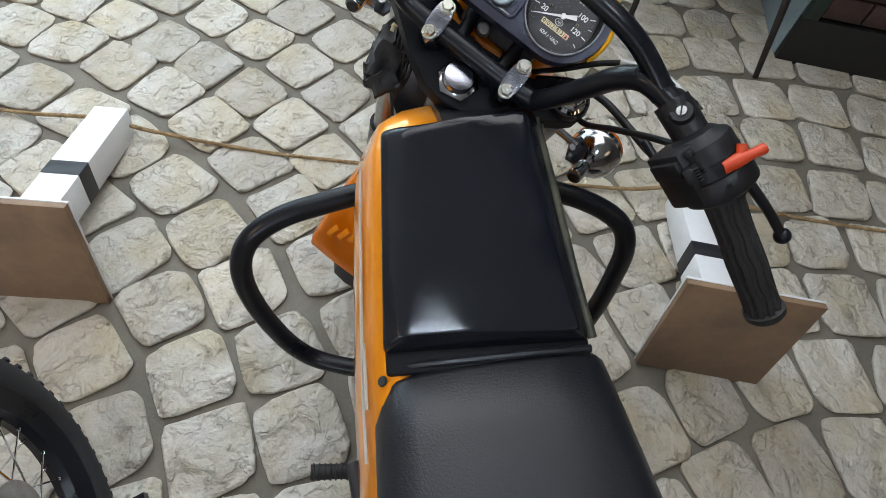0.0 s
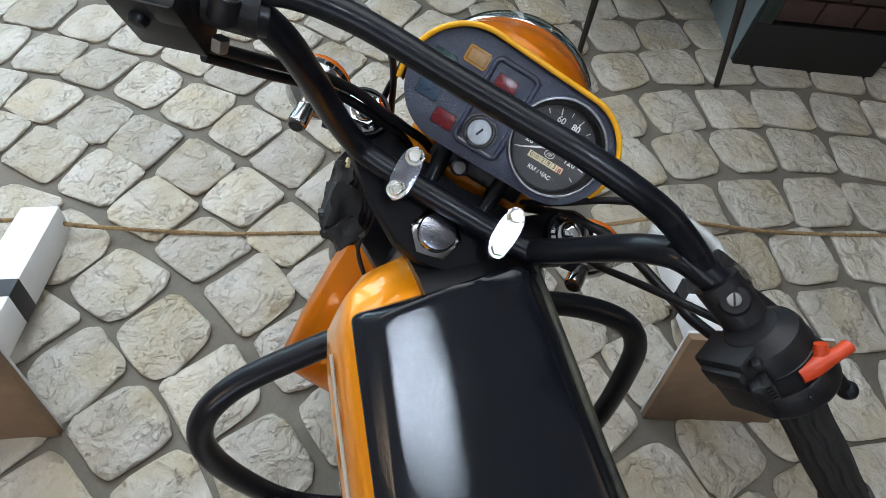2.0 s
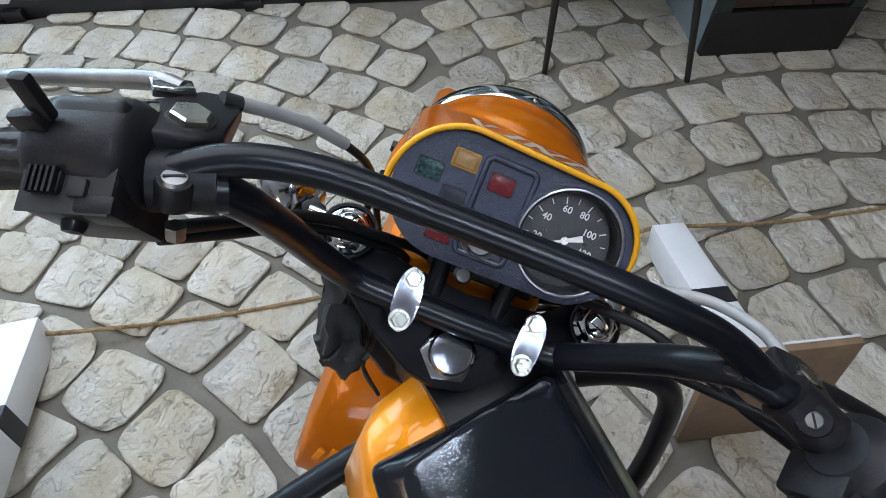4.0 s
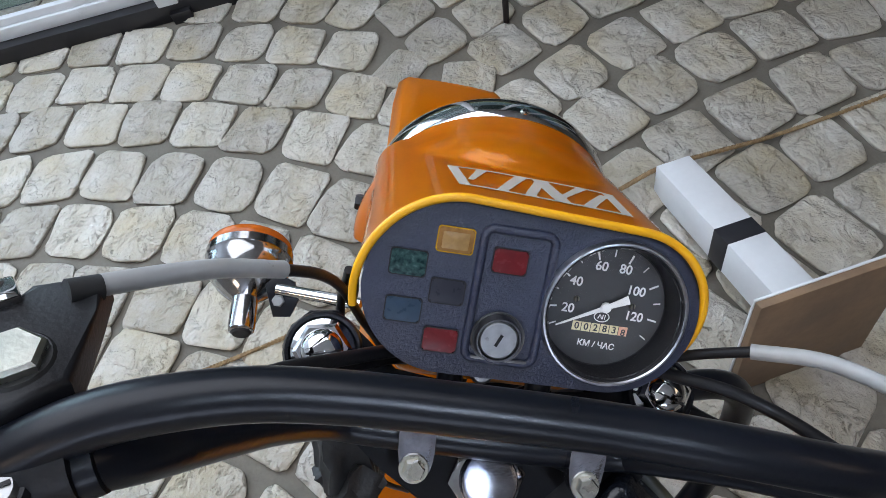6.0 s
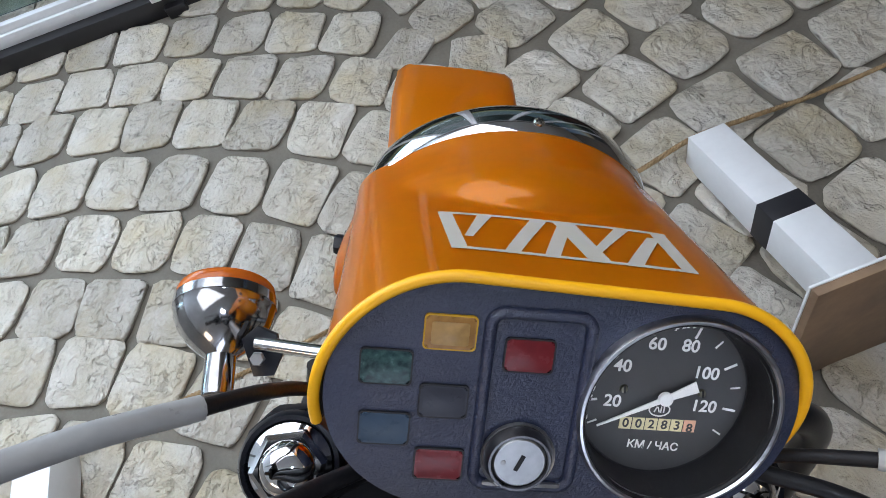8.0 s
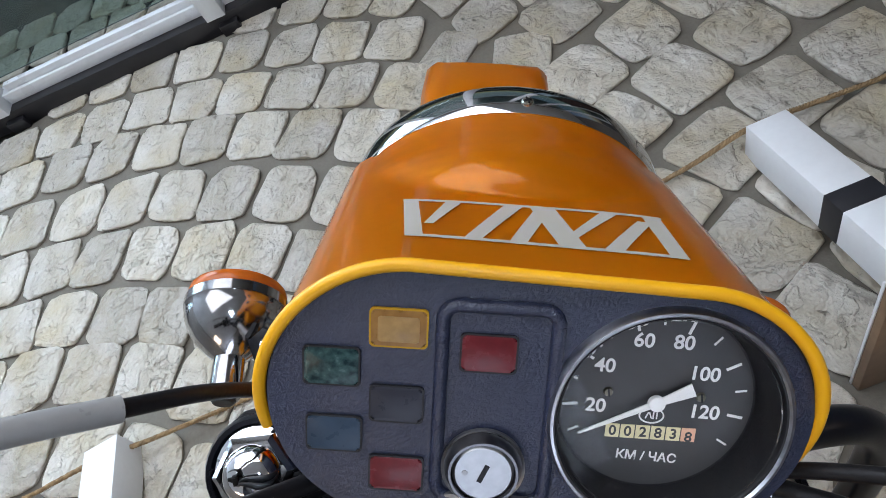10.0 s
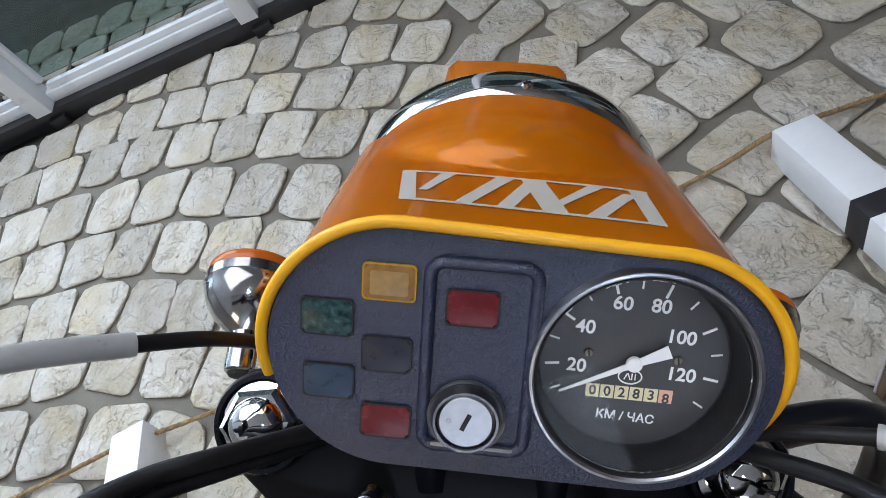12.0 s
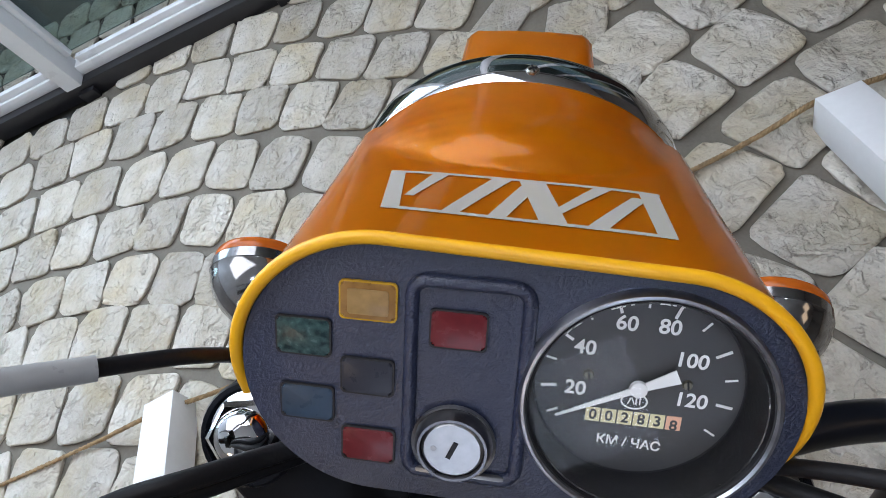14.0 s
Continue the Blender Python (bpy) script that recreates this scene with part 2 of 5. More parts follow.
CHROME = shade("chrome", (0.72, 0.73, 0.75), 0.05, 1.0, vary=0.08, scale=30, fine=200, rough_vary=0.03)
# darker copy of the chrome: the dark surroundings it mirrors, as colour
CHROMEDARK = shade("chrome with dark reflections in its colour", (0.42, 0.42, 0.43), 0.12, 1.0, vary=0.2, scale=30, fine=200, rough_vary=0.06)
ZINC = shade("zinc-plated steel", (0.62, 0.6, 0.52), 0.28, 1.0, vary=0.2, scale=60, fine=300, bump=0.1, bump_scale=300)
STEELDIM = shade("dull grey steel", (0.4, 0.4, 0.4), 0.4, 1.0, vary=0.2, scale=40, fine=200)
PLATECHROME = shade("scuffed chrome plate", (0.46, 0.47, 0.54), 0.13, 1.0, vary=0.2, scale=90, fine=400, bump=0.12, bump_scale=600)
RINGSTEEL = shade("satin steel ring", (0.6, 0.61, 0.66), 0.32, 1.0, vary=0.2, scale=120, fine=300)
SLEEVE = shade("grey plastic sleeve", (0.4, 0.4, 0.39), 0.3, vary=0.1, scale=40, fine=200)
VINYL = leather_shade("black vinyl", (0.009, 0.011, 0.016), 0.07, 0.06, 320, 0.5)
SEATVINYL = leather_shade("black seat vinyl", (0.010, 0.0115, 0.016), 0.36, 0.15, 240, 0.5)
PANEL = leather_shade("grained black panel", (0.020, 0.027, 0.060), 0.36, 0.26, 400, 0.7, (0.55, 1.3, 1.0))
for socket, value in (("Coat Weight", 0.08), ("Coat Roughness", 0.36)):
    PANEL.node_tree.nodes["Principled BSDF"].inputs[socket].default_value = value
PIPING = shade("worn dark piping", (0.075, 0.074, 0.045), 0.4, vary=0.4, scale=30, fine=120, tint=(0.018, 0.02, 0.016))
# lighter than the black dial: haze mirrored in its glass, put into the colour
DIAL = shade("black dial with glass haze", (0.050, 0.050, 0.052), 0.6, vary=0.15)
MARK = shade("white dial print", (0.8, 0.8, 0.78), 0.6, vary=0.03)
ODO = shade("cream odometer drum", (0.7, 0.63, 0.38), 0.6, vary=0.05)
ODORED = shade("orange odometer drum", (0.75, 0.42, 0.28), 0.6, vary=0.05)
DECAL = shade("pale grey decal", (0.46, 0.43, 0.37), 0.4, vary=0.06)
LAMP_Y = shade("amber indicator", (0.30, 0.15, 0.04), 0.3, vary=0.2, scale=200)
AMBERFRAME = shade("amber lens edge", (0.5, 0.27, 0.01), 0.25, vary=0.1)
LAMP_R = shade("red indicator", (0.15, 0.016, 0.02), 0.25, vary=0.2, scale=200)
LAMP_G = shade("dark green indicator", (0.045, 0.10, 0.095), 0.25, vary=0.4, scale=330, tint=(0.005, 0.022, 0.026))
LAMP_B = shade("slate blue indicator", (0.03, 0.055, 0.09), 0.3, vary=0.1, scale=200)
LAMP_K = shade("dark slate indicator", (0.028, 0.03, 0.042), 0.3, vary=0.1, scale=200)
for lens in (LAMP_Y, LAMP_R, LAMP_G, LAMP_B, LAMP_K):
    lens.node_tree.nodes["Principled BSDF"].inputs["Specular IOR Level"].default_value = 0.25
AMBER = shade("amber lens", (0.55, 0.12, 0.01), 0.15, vary=0.15, scale=80)
RED = shade("red plastic", (0.62, 0.06, 0.015), 0.35, vary=0.08)
KEYFACE = shade("brushed lock face", (0.42, 0.43, 0.44), 0.35, 1.0, vary=0.15, scale=120)
SCREWDARK = shade("dark brass screw", (0.20, 0.19, 0.15), 0.4, 1.0, vary=0.2, scale=200)
LOCKRING = shade("dark worn steel", (0.16, 0.16, 0.17), 0.3, 1.0, vary=0.3, scale=120)
AMBERCORE = shade("pale amber core", (0.36, 0.21, 0.07), 0.35, vary=0.15, scale=300)
LINER = shade("dull primed sheet", (0.085, 0.075, 0.06), 0.6, vary=0.2, scale=30)
GREEN = shade("dark green enamel", (0.016, 0.035, 0.03), 0.4, vary=0.3)
SOOT = shade("black base board", (0.012, 0.012, 0.012), 0.6, vary=0.3)
BRICK = shade("dark red brick", (0.05, 0.026, 0.022), 0.75, vary=0.3, scale=20, bump=0.3, spread=0.2)
DARKWOOD = shade("dark stained wood", (0.018, 0.013, 0.011), 0.45, vary=0.3, scale=30)
ALU = shade("white aluminium profile", (0.72, 0.74, 0.76), 0.3, vary=0.04)
# pale blue-grey: window light on the hearth's side, put into the colour
SIDE_DAYLIT = shade("hearth side, daylight in its colour", (0.26, 0.34, 0.37), 0.4, vary=0.12)
ALUDARK = shade("black aluminium profile", (0.014, 0.014, 0.017), 0.35, vary=0.2)
PANE, CLEAR = glass_shade("window pane", (0.5, 0.66, 0.64)), glass_shade("instrument glass", ior=1.13)
OUTSIDE = shade("grey asphalt", (0.07, 0.075, 0.07), 0.9, vary=0.3, bump=0.4)


# ---- mesh helpers ----
def part(name, bm, material, parent=None, label=""):
    """Links a bmesh as one mesh object under a thing or a part."""
    me = bpy.data.meshes.new(name)
    bmesh.ops.recalc_face_normals(bm, faces=bm.faces)
    for f in bm.faces:
        f.smooth = True
    bm.to_mesh(me)
    bm.free()
    me.set_sharp_from_angle(angle=radians(38))
    me.materials.append(material)
    ob = new(name, me)
    ob.parent = parent
    if label:
        ob["label"] = label
    return ob


def thing(name, m, label, category, group="", kind=""):
    ob = new(name)
    ob.matrix_world = m
    ob.empty_display_size = 0.1
    return tagged(ob, label, category, group, kind)


def box(sx, sy, sz, m=Matrix(), bevel=0.0, bm=None, segs=2):
    own = bmesh.new()
    bmesh.ops.create_cube(own, size=1, matrix=Matrix.Diagonal((sx, sy, sz, 1)))
    if bevel:
        bmesh.ops.bevel(own, geom=own.edges[:], offset=bevel, segments=segs, profile=0.5, affect="EDGES")
    own.transform(m)
    return merge(bm, own)


def merge(bm, own):
    if bm is None:
        return own
    me = bpy.data.meshes.new("join")
    own.to_mesh(me)
    own.free()
    bm.from_mesh(me)
    bpy.data.meshes.remove(me)
    return bm


def lathe(profile, m=Matrix(), n=32, bm=None):
    """Turns (radius, height) pairs about z; radius 0 closes an end."""
    own = bmesh.new()
    rings = []
    for r, z in profile:
        rings.append([own.verts.new((0, 0, z))] if r < 1e-6 else
                     [own.verts.new((r * math.cos(2 * math.pi * k / n), r * math.sin(2 * math.pi * k / n), z)) for k in range(n)])
    for a, b in zip(rings, rings[1:]):
        for k in range(n):
            q = [a[k % len(a)], a[(k + 1) % len(a)], b[(k + 1) % len(b)], b[k % len(b)]]
            q = list(dict.fromkeys(q))
            if len(q) > 2:
                own.faces.new(q)
    own.transform(m)
    return merge(bm, own)


def smooth_path(points, steps=6):
    """A rounded run through the points (Catmull-Rom)."""
    p = [Vector(q) for q in points]
    p = [2 * p[0] - p[1]] + p + [2 * p[-1] - p[-2]]
    out = []
    for i in range(1, len(p) - 2):
        for k in range(steps):
            t = k / steps
            a, b, c, d = p[i - 1:i + 3]
            out.append(0.5 * ((2 * b) + (c - a) * t + (2 * a - 5 * b + 4 * c - d) * t * t + (3 * b - a - 3 * c + d) * t ** 3))
    return out + [p[-2]]


def tube(points, r, m=Matrix(), n=14, steps=6, bm=None, round_run=True, wave=None):
    """A swept tube with closed ends; r: one radius, or one for each point of the run."""
    own = bmesh.new()
    run = smooth_path(points, steps) if round_run else [Vector(q) for q in points]
    radii = [r] * len(run) if isinstance(r, (int, float)) else list(np.interp(np.linspace(0, 1, len(run)), np.linspace(0, 1, len(r)), r))
    way = (run[1] - run[0]).normalized()
    side = way.orthogonal().normalized()
    rings = []
    for i, c in enumerate(run):
        new_way = (run[min(i + 1, len(run) - 1)] - run[max(i - 1, 0)]).normalized()
        side = (side - new_way * side.dot(new_way)).normalized()
        up = new_way.cross(side)
        rings.append([])
        for k in range(n):
            a = 2 * math.pi * k / n
            rr = radii[i] * (1 + (wave(a, i) if wave else 0))
            rings[-1].append(own.verts.new(c + side * (math.cos(a) * rr) + up * (math.sin(a) * rr)))
    for a, b in zip(rings, rings[1:]):
        for k in range(n):
            own.faces.new((a[k], a[(k + 1) % n], b[(k + 1) % n], b[k]))
    own.faces.new(rings[0][::-1])
    own.faces.new(rings[-1])
    own.transform(m)
    return merge(bm, own)


def prism(outline, depth, m=Matrix(), bevel=0.0, bm=None, segs=2):
    """A flat plate: the outline in xy, from z = -depth to 0."""
    own = bmesh.new()
    top = [own.verts.new((x, y, 0)) for x, y in outline]
    low = [own.verts.new((x, y, -depth)) for x, y in outline]
    f = own.faces.new(top)
    own.faces.new(low[::-1])
    k = len(top)
    for i in range(k):
        own.faces.new((low[i], low[(i + 1) % k], top[(i + 1) % k], top[i]))
    if bevel:
        bmesh.ops.bevel(own, geom=list(f.edges), offset=bevel, segments=segs, profile=0.5, affect="EDGES")
    own.transform(m)
    return merge(bm, own)


def loft(sections, closed=True, cap=True, bm=None, m=Matrix()):
    own = bmesh.new()
    rings = [[own.verts.new(p) for p in s] for s in sections]
    k = len(rings[0])
    for a, b in zip(rings, rings[1:]):
        for i in range(k if closed else k - 1):
            own.faces.new((a[i], a[(i + 1) % k], b[(i + 1) % k], b[i]))
    if cap:
        own.faces.new(rings[0][::-1])
        own.faces.new(rings[-1])
    own.transform(m)
    return merge(bm, own)


def round_rect(w, h, r, n=5, cx=0.0, cy=0.0):
    out = []
    for sx, sy, a0 in ((1, 1, 0), (-1, 1, 90), (-1, -1, 180), (1, -1, 270)):
        for k in range(n + 1):
            a = radians(a0 + 90 * k / n)
            out.append((cx + sx * (w / 2 - r) + r * math.cos(a), cy + sy * (h / 2 - r) + r * math.sin(a)))
    return out


def frame_of(origin, z_way, x_hint=(1, 0, 0)):
    z = Vector(z_way).normalized()
    x = Vector(x_hint)
    x = (x - z * x.dot(z)).normalized()
    y = z.cross(x)
    return Matrix(((x.x, y.x, z.x, origin[0]), (x.y, y.y, z.y, origin[1]), (x.z, y.z, z.z, origin[2]), (0, 0, 0, 1)))


def hexbolt(r, h, m, bm=None):
    """A bevelled hexagon head with a slightly domed top."""
    own = lathe([(0, 0), (r, 0), (r, h * 0.75), (r * 0.86, h), (0, h)], n=6)
    own.transform(m)
    return merge(bm, own)


def lettering(text, size, m, material, parent, name, align="CENTER", bold=0.018):
    cu = bpy.data.curves.new(name, "FONT")
    cu.body, cu.size, cu.extrude, cu.align_x, cu.align_y = text, size, 0.0001, align, "CENTER"
    cu.offset = size * bold
    ob = bpy.data.objects.new(name, cu)
    scene.collection.objects.link(ob)
    bpy.context.view_layer.update()
    me = bpy.data.meshes.new_from_object(ob.evaluated_get(bpy.context.evaluated_depsgraph_get()))
    bpy.data.objects.remove(ob)
    me.transform(m)
    me.materials.clear()
    me.materials.append(material)
    out = new(name, me)
    out.parent = parent
    return out


# ---- room ----
# the glazed wall runs along GLAZE's x, its inner side faces -y
GLAZE = Matrix.Translation((-0.80, 3.24, 0)) @ pose(0, 0, 0, 0, 0, -17.5)
CEILING_Z = 3.0


def wall(name, a, b, thick=0.2, height=CEILING_Z, material=None):
    a, b = Vector((*a, 0)), Vector((*b, 0))
    d = b - a
    ang = math.degrees(math.atan2(d.y, d.x))
    m = Matrix.Translation((a + b) / 2) @ pose(0, 0, height / 2, 0, 0, ang)
    ob = part(name, box(d.length, thick, height, m), material or PLASTER)
    return tagged(ob, "plain grey-brown plaster wall of the room", "wall", kind="structure")


# the rear wall, out of view, has one high window added as a light source
REAR = (-3.9, -1.1, 1.75, 2.75)                                  # the opening: x from, x to, z from, z to
rear = box(10.2, 0.2, REAR[2], pose(0.5, -4.0, REAR[2] / 2))
for bm in (box(10.2, 0.2, CEILING_Z - REAR[3], pose(0.5, -4.0, (CEILING_Z + REAR[3]) / 2)),
           box(REAR[0] + 4.6, 0.2, REAR[3] - REAR[2], pose((REAR[0] - 4.6) / 2, -4.0, (REAR[2] + REAR[3]) / 2)),
           box(5.6 - REAR[1], 0.2, REAR[3] - REAR[2], pose((5.6 + REAR[1]) / 2, -4.0, (REAR[2] + REAR[3]) / 2))):
    piece = bpy.data.meshes.new("piece")
    bm.to_mesh(piece)
    rear.from_mesh(piece)
    bpy.data.meshes.remove(piece)
tagged(part("wall_south", rear, PLASTER), "plain grey-brown plaster wall with an opening added for light", "wall", kind="structure")
wall("wall_west", (-4.5, -4.0), (-4.5, 4.35))
wall("wall_east", (5.5, -4.0), (5.5, 1.3))
ceiling = tagged(part("ceiling", box(10.6, 9.4, 0.2, pose(0.5, 0.4, CEILING_Z + 0.1)), CEIL), "plain white ceiling of the room", "ceiling", kind="structure")
ground = tagged(part("ground", box(60, 60, 0.2, pose(0, 0, -0.135)), OUTSIDE), "grey paved ground outside the glazed wall", "ground", kind="structure")

# glazed wall: white profile frames on a black base, with clear panes between
SILL_Z, HEAD_Z, BAY, POST_W = 0.10, 2.8, 1.05, 0.085
glazing = thing("window_1", GLAZE, "floor-to-ceiling glazed wall with white frames and a black base", "window", kind="structure")
part("base_rail", box(9.6, 0.12, 0.085, pose(0.6, 0.06, 0.0325), 0.004), ALUDARK, glazing, "black base rail")
part("window_sill", box(9.6, 0.07, 0.05, pose(0.6, 0.085, SILL_Z), 0.004), ALU, glazing)
part("head_rail", box(9.6, 0.08, 0.1, pose(0.6, 0.09, HEAD_Z + 0.05), 0.004), ALU, glazing)
part("lintel", box(9.9, 0.2, CEILING_Z - HEAD_Z - 0.1, pose(0.6, 0.1, (CEILING_Z + HEAD_Z + 0.1) / 2)), PLASTER, glazing)
for k in range(-4, 6):
    x = BAY * k
    part("mullion", box(POST_W, 0.12, HEAD_Z - SILL_Z + 0.03, pose(x, 0.04, (HEAD_Z + SILL_Z) / 2 - 0.01), 0.004), ALU, glazing)
    part("foot_block", box(POST_W, 0.09, 0.05, pose(x + 0.03, 0.015, 0.018), 0.004), ALUDARK, glazing)
    if k < 5:
        pane = part("pane", box(BAY - POST_W, 0.012, HEAD_Z - SILL_Z - 0.1, pose(x + BAY / 2, 0.10, (HEAD_Z + SILL_Z) / 2 + 0.025), 0.0), PANE, glazing)
        pane.visible_shadow = False
        for dx in (-1, 1):
            part("bead", box(0.03, 0.03, HEAD_Z - SILL_Z - 0.1, pose(x + BAY / 2 + dx * (BAY - POST_W - 0.03) / 2, 0.08, (HEAD_Z + SILL_Z) / 2 + 0.02), 0.003), ALU, glazing)
        part("bead", box(BAY - POST_W - 0.06, 0.03, 0.03, pose(x + BAY / 2, 0.08, SILL_Z + 0.04), 0.003), ALU, glazing)

# unseen window, added so that light from behind reaches the instrument panel
added_rear_window = thing("added_window_2", pose((REAR[0] + REAR[1]) / 2, -4.0, REAR[2]), "unseen three-light window with white frames, added in the rear wall as a light source", "window", kind="structure")
RW, RH = REAR[1] - REAR[0], REAR[3] - REAR[2]
for z in (0.03, RH - 0.03):
    part("frame_rail", box(RW - 0.004, 0.08, 0.06, pose(0, -0.02, z), 0.004), ALU, added_rear_window)
for k in range(4):
    part("mullion", box(0.06, 0.08, RH - 0.12, pose(-RW / 2 + 0.032 + k * (RW - 0.064) / 3, -0.02, RH / 2), 0.004), ALU, added_rear_window)
for k in range(3):
    pane = part("pane", box((RW - 0.064) / 3 - 0.06, 0.01, RH - 0.12, pose(-RW / 2 + 0.032 + (k + 0.5) * (RW - 0.064) / 3, -0.03, RH / 2)), PANE, added_rear_window)
    pane.visible_shadow = False
part("window_sill", box(RW + 0.1, 0.16, 0.03, pose(0, 0.18, -0.012), 0.004), WHITE, added_rear_window)

# daylight by the glazed wall and the added rear window, and the unseen ceiling panels
# lamp in the added rear window, for the panel's blue sheen
area("daylight", pose((REAR[0] + REAR[1]) / 2, -3.93, (REAR[2] + REAR[3]) / 2, 90, 0, 0), RW - 0.1, RH - 0.1, 40, (0.70, 0.80, 1.0))
area("daylight", GLAZE @ pose(-2.1, 0.3, 2.1, -80, 0, 0), 6.2, 1.35, 216, (0.71, 0.815, 1.0))


def unseen_ceiling_panel(x, y, sx, sy, power, colour, label):
    p = thing("unseen_ceiling_light", pose(x, y, CEILING_Z), label, "ceiling light", "ceiling lights")
    part("frame", prism(round_rect(sx + 0.05, sy + 0.05, 0.01), 0.03, pose(0, 0, -0.002)), WHITE, p)
    part("diffuser", prism(round_rect(sx, sy, 0.005), 0.004, pose(0, 0, -0.034)), glow_shade("lit diffuser", colour, power / (math.pi * sx * sy)), p)
    area("unseen_ceiling_lamp", pose(x, y, CEILING_Z - 0.05), sx, sy, power, colour)


# the narrow one is placed by the highlight on the tank pad
unseen_ceiling_panel(0.33, -0.64, 0.05, 0.36, 7.5, (0.66, 0.80, 1.0), "narrow cool-white ceiling light, switched on")
# these three are added fill: warm for the floor, cool for the lamp bowl
unseen_ceiling_panel(2.9, -1.7, 1.2, 1.2, 3, (1.0, 0.74, 0.48), "square warm fill panel, added out of view")
unseen_ceiling_panel(-3.2, -1.4, 1.2, 1.2, 17, (1.0, 0.78, 0.54), "square warm fill panel, added out of view")
unseen_ceiling_panel(0.2, 1.5, 2.3, 2.0, 20, (0.86, 0.91, 1.0), "large cool fill panel, added out of view for a bright ceiling")

# ---- things on the floor ----
def stanchion(name, foot, yaw, tilt, length, plate=0.34, spin=0.0):
    """A toppled barrier post: its square plywood foot stands on an edge, the post slopes to the floor.
    foot: middle of the foot's lower edge; the post points along yaw."""
    m = pose(*foot, 0, 0, yaw) @ pose(0, 0, 0, -tilt, 0, 0)
    p = thing("barrier_post", m, "white barrier post with a black band, toppled onto its plywood foot", "barrier post", "barrier posts")
    part("foot_plate", box(plate, 0.018, plate, pose(0, 0, plate / 2), 0.002), PLY, p, "raw plywood foot with a white rim")
    part("foot_face", box(plate + 0.002, 0.006, plate + 0.002, pose(0, 0.012, plate / 2), 0.001), WHITE, p)
    w = 0.1
    z = plate / 2
    a, b = length * 0.41, length * 0.51
    part("post", box(w, a, w, pose(0, 0.015 + a / 2, z), 0.0015), WHITE, p)
    part("band", box(w + 0.0015, b - a, w + 0.0015, pose(0, 0.015 + (a + b) / 2, z), 0.001), BANDBLACK, p, "black painted band")
    part("post", box(w, length - b, w, pose(0, 0.015 + (length + b) / 2, z), 0.002), WHITE, p)
    return p


stanchion("right", (0.985, 0.499, 0.0), -15.5, 12.0, 0.56)
stanchion("left", (-0.762, 0.849, 0.0), -8.0, 12.0, 0.58)


def rope_run(points, r=0.0072):
    """Twisted jute: three strands wound about the run."""
    run = smooth_path(points, 40)
    bm = bmesh.new()
    d = 0.0
    strands = [[], [], []]
    for i, c in enumerate(run):
        if i:
            d += (run[i] - run[i - 1]).length
        way = (run[min(i + 1, len(run) - 1)] - run[max(i - 1, 0)]).normalized()
        u = way.cross(Vector((0, 0, 1))).normalized()
        v = u.cross(way)
        for s in range(3):
            a = d * 230 + s * 2 * math.pi / 3
            strands[s].append(c + u * math.cos(a) * r * 0.5 + v * math.sin(a) * r * 0.5)
    for s in strands:
        tube(s, r * 0.58, n=6, bm=bm, round_run=False)
    return bm


rope = part("rope", rope_run([(-2.3, 1.80, 0.012), (-1.6, 1.66, 0.012), (-1.0, 1.53, 0.02), (-0.72, 1.455, 0.06), (-0.55, 1.42, 0.03), (-0.2, 1.34, 0.012), (0.19, 1.27, 0.012), (0.6, 1.20, 0.012),
                         (0.95, 1.135, 0.03), (1.12, 1.10, 0.07), (1.3, 1.07, 0.03), (1.55, 1.0, 0.014), (2.0, 0.90, 0.012), (2.9, 0.75, 0.012)]), ROPE)
tagged(rope, "thin twisted jute barrier rope lying on the stones", "rope")


def brick_stove():
    """A display hearth: green case on a black plinth with dark brick courses in its front."""
    ang = math.degrees(math.atan2(-0.18, 0.57))
    p = thing("hearth", pose(1.862, 1.83, 0.0, 0, 0, ang), "dark green hearth with brown-red brick front and black plinth", "hearth")
    w, dep, h = 0.6, 0.45, 1.15
    part("plinth", box(w, dep, 0.2, pose(w / 2, dep / 2, 0.1), 0.004), SOOT, p, "black plinth")
    part("body", box(w - 0.01, dep - 0.03, h - 0.2, pose(w / 2, dep / 2 + 0.02, 0.2 + (h - 0.2) / 2), 0.004), GREEN, p)
    for x in (0.03, w - 0.03):
        part("stile", box(0.06, 0.035, h - 0.2, pose(x, 0.017, 0.2 + (h - 0.2) / 2), 0.003), GREEN, p)
    part("top", box(w + 0.06, dep + 0.06, 0.03, pose(w / 2, dep / 2, h + 0.015), 0.004), GREEN, p)
    # thin sheet whose colour carries the daylight on this side
    part("daylit_side", box(0.006, dep - 0.06, h - 0.02, pose(-0.003, dep / 2, h / 2), 0.002), SIDE_DAYLIT, p, "side of the case, blue daylight put into its colour")
    part("latch", box(0.02, 0.03, 0.04, pose(-0.015, 0.1, 0.33), 0.004), BLACKPL, p)
    for r in range(9):
        for c in range(3 if r % 2 else 4):
            x0 = 0.065 + c * 0.16 + (0.08 if r % 2 else 0)
            x1 = min(x0 + 0.15, w - 0.065)
            if x1 - x0 > 0.02:
                part("brick", box(x1 - x0, 0.03, 0.088, pose((x0 + x1) / 2, 0.022, 0.26 + r * 0.098), 0.003), BRICK, p)


brick_stove()

# slim dark table whose tapered legs stand beside the hearth
table = thing("table", pose(0, 0, 0), "dark stained table on slim tapered legs", "table")
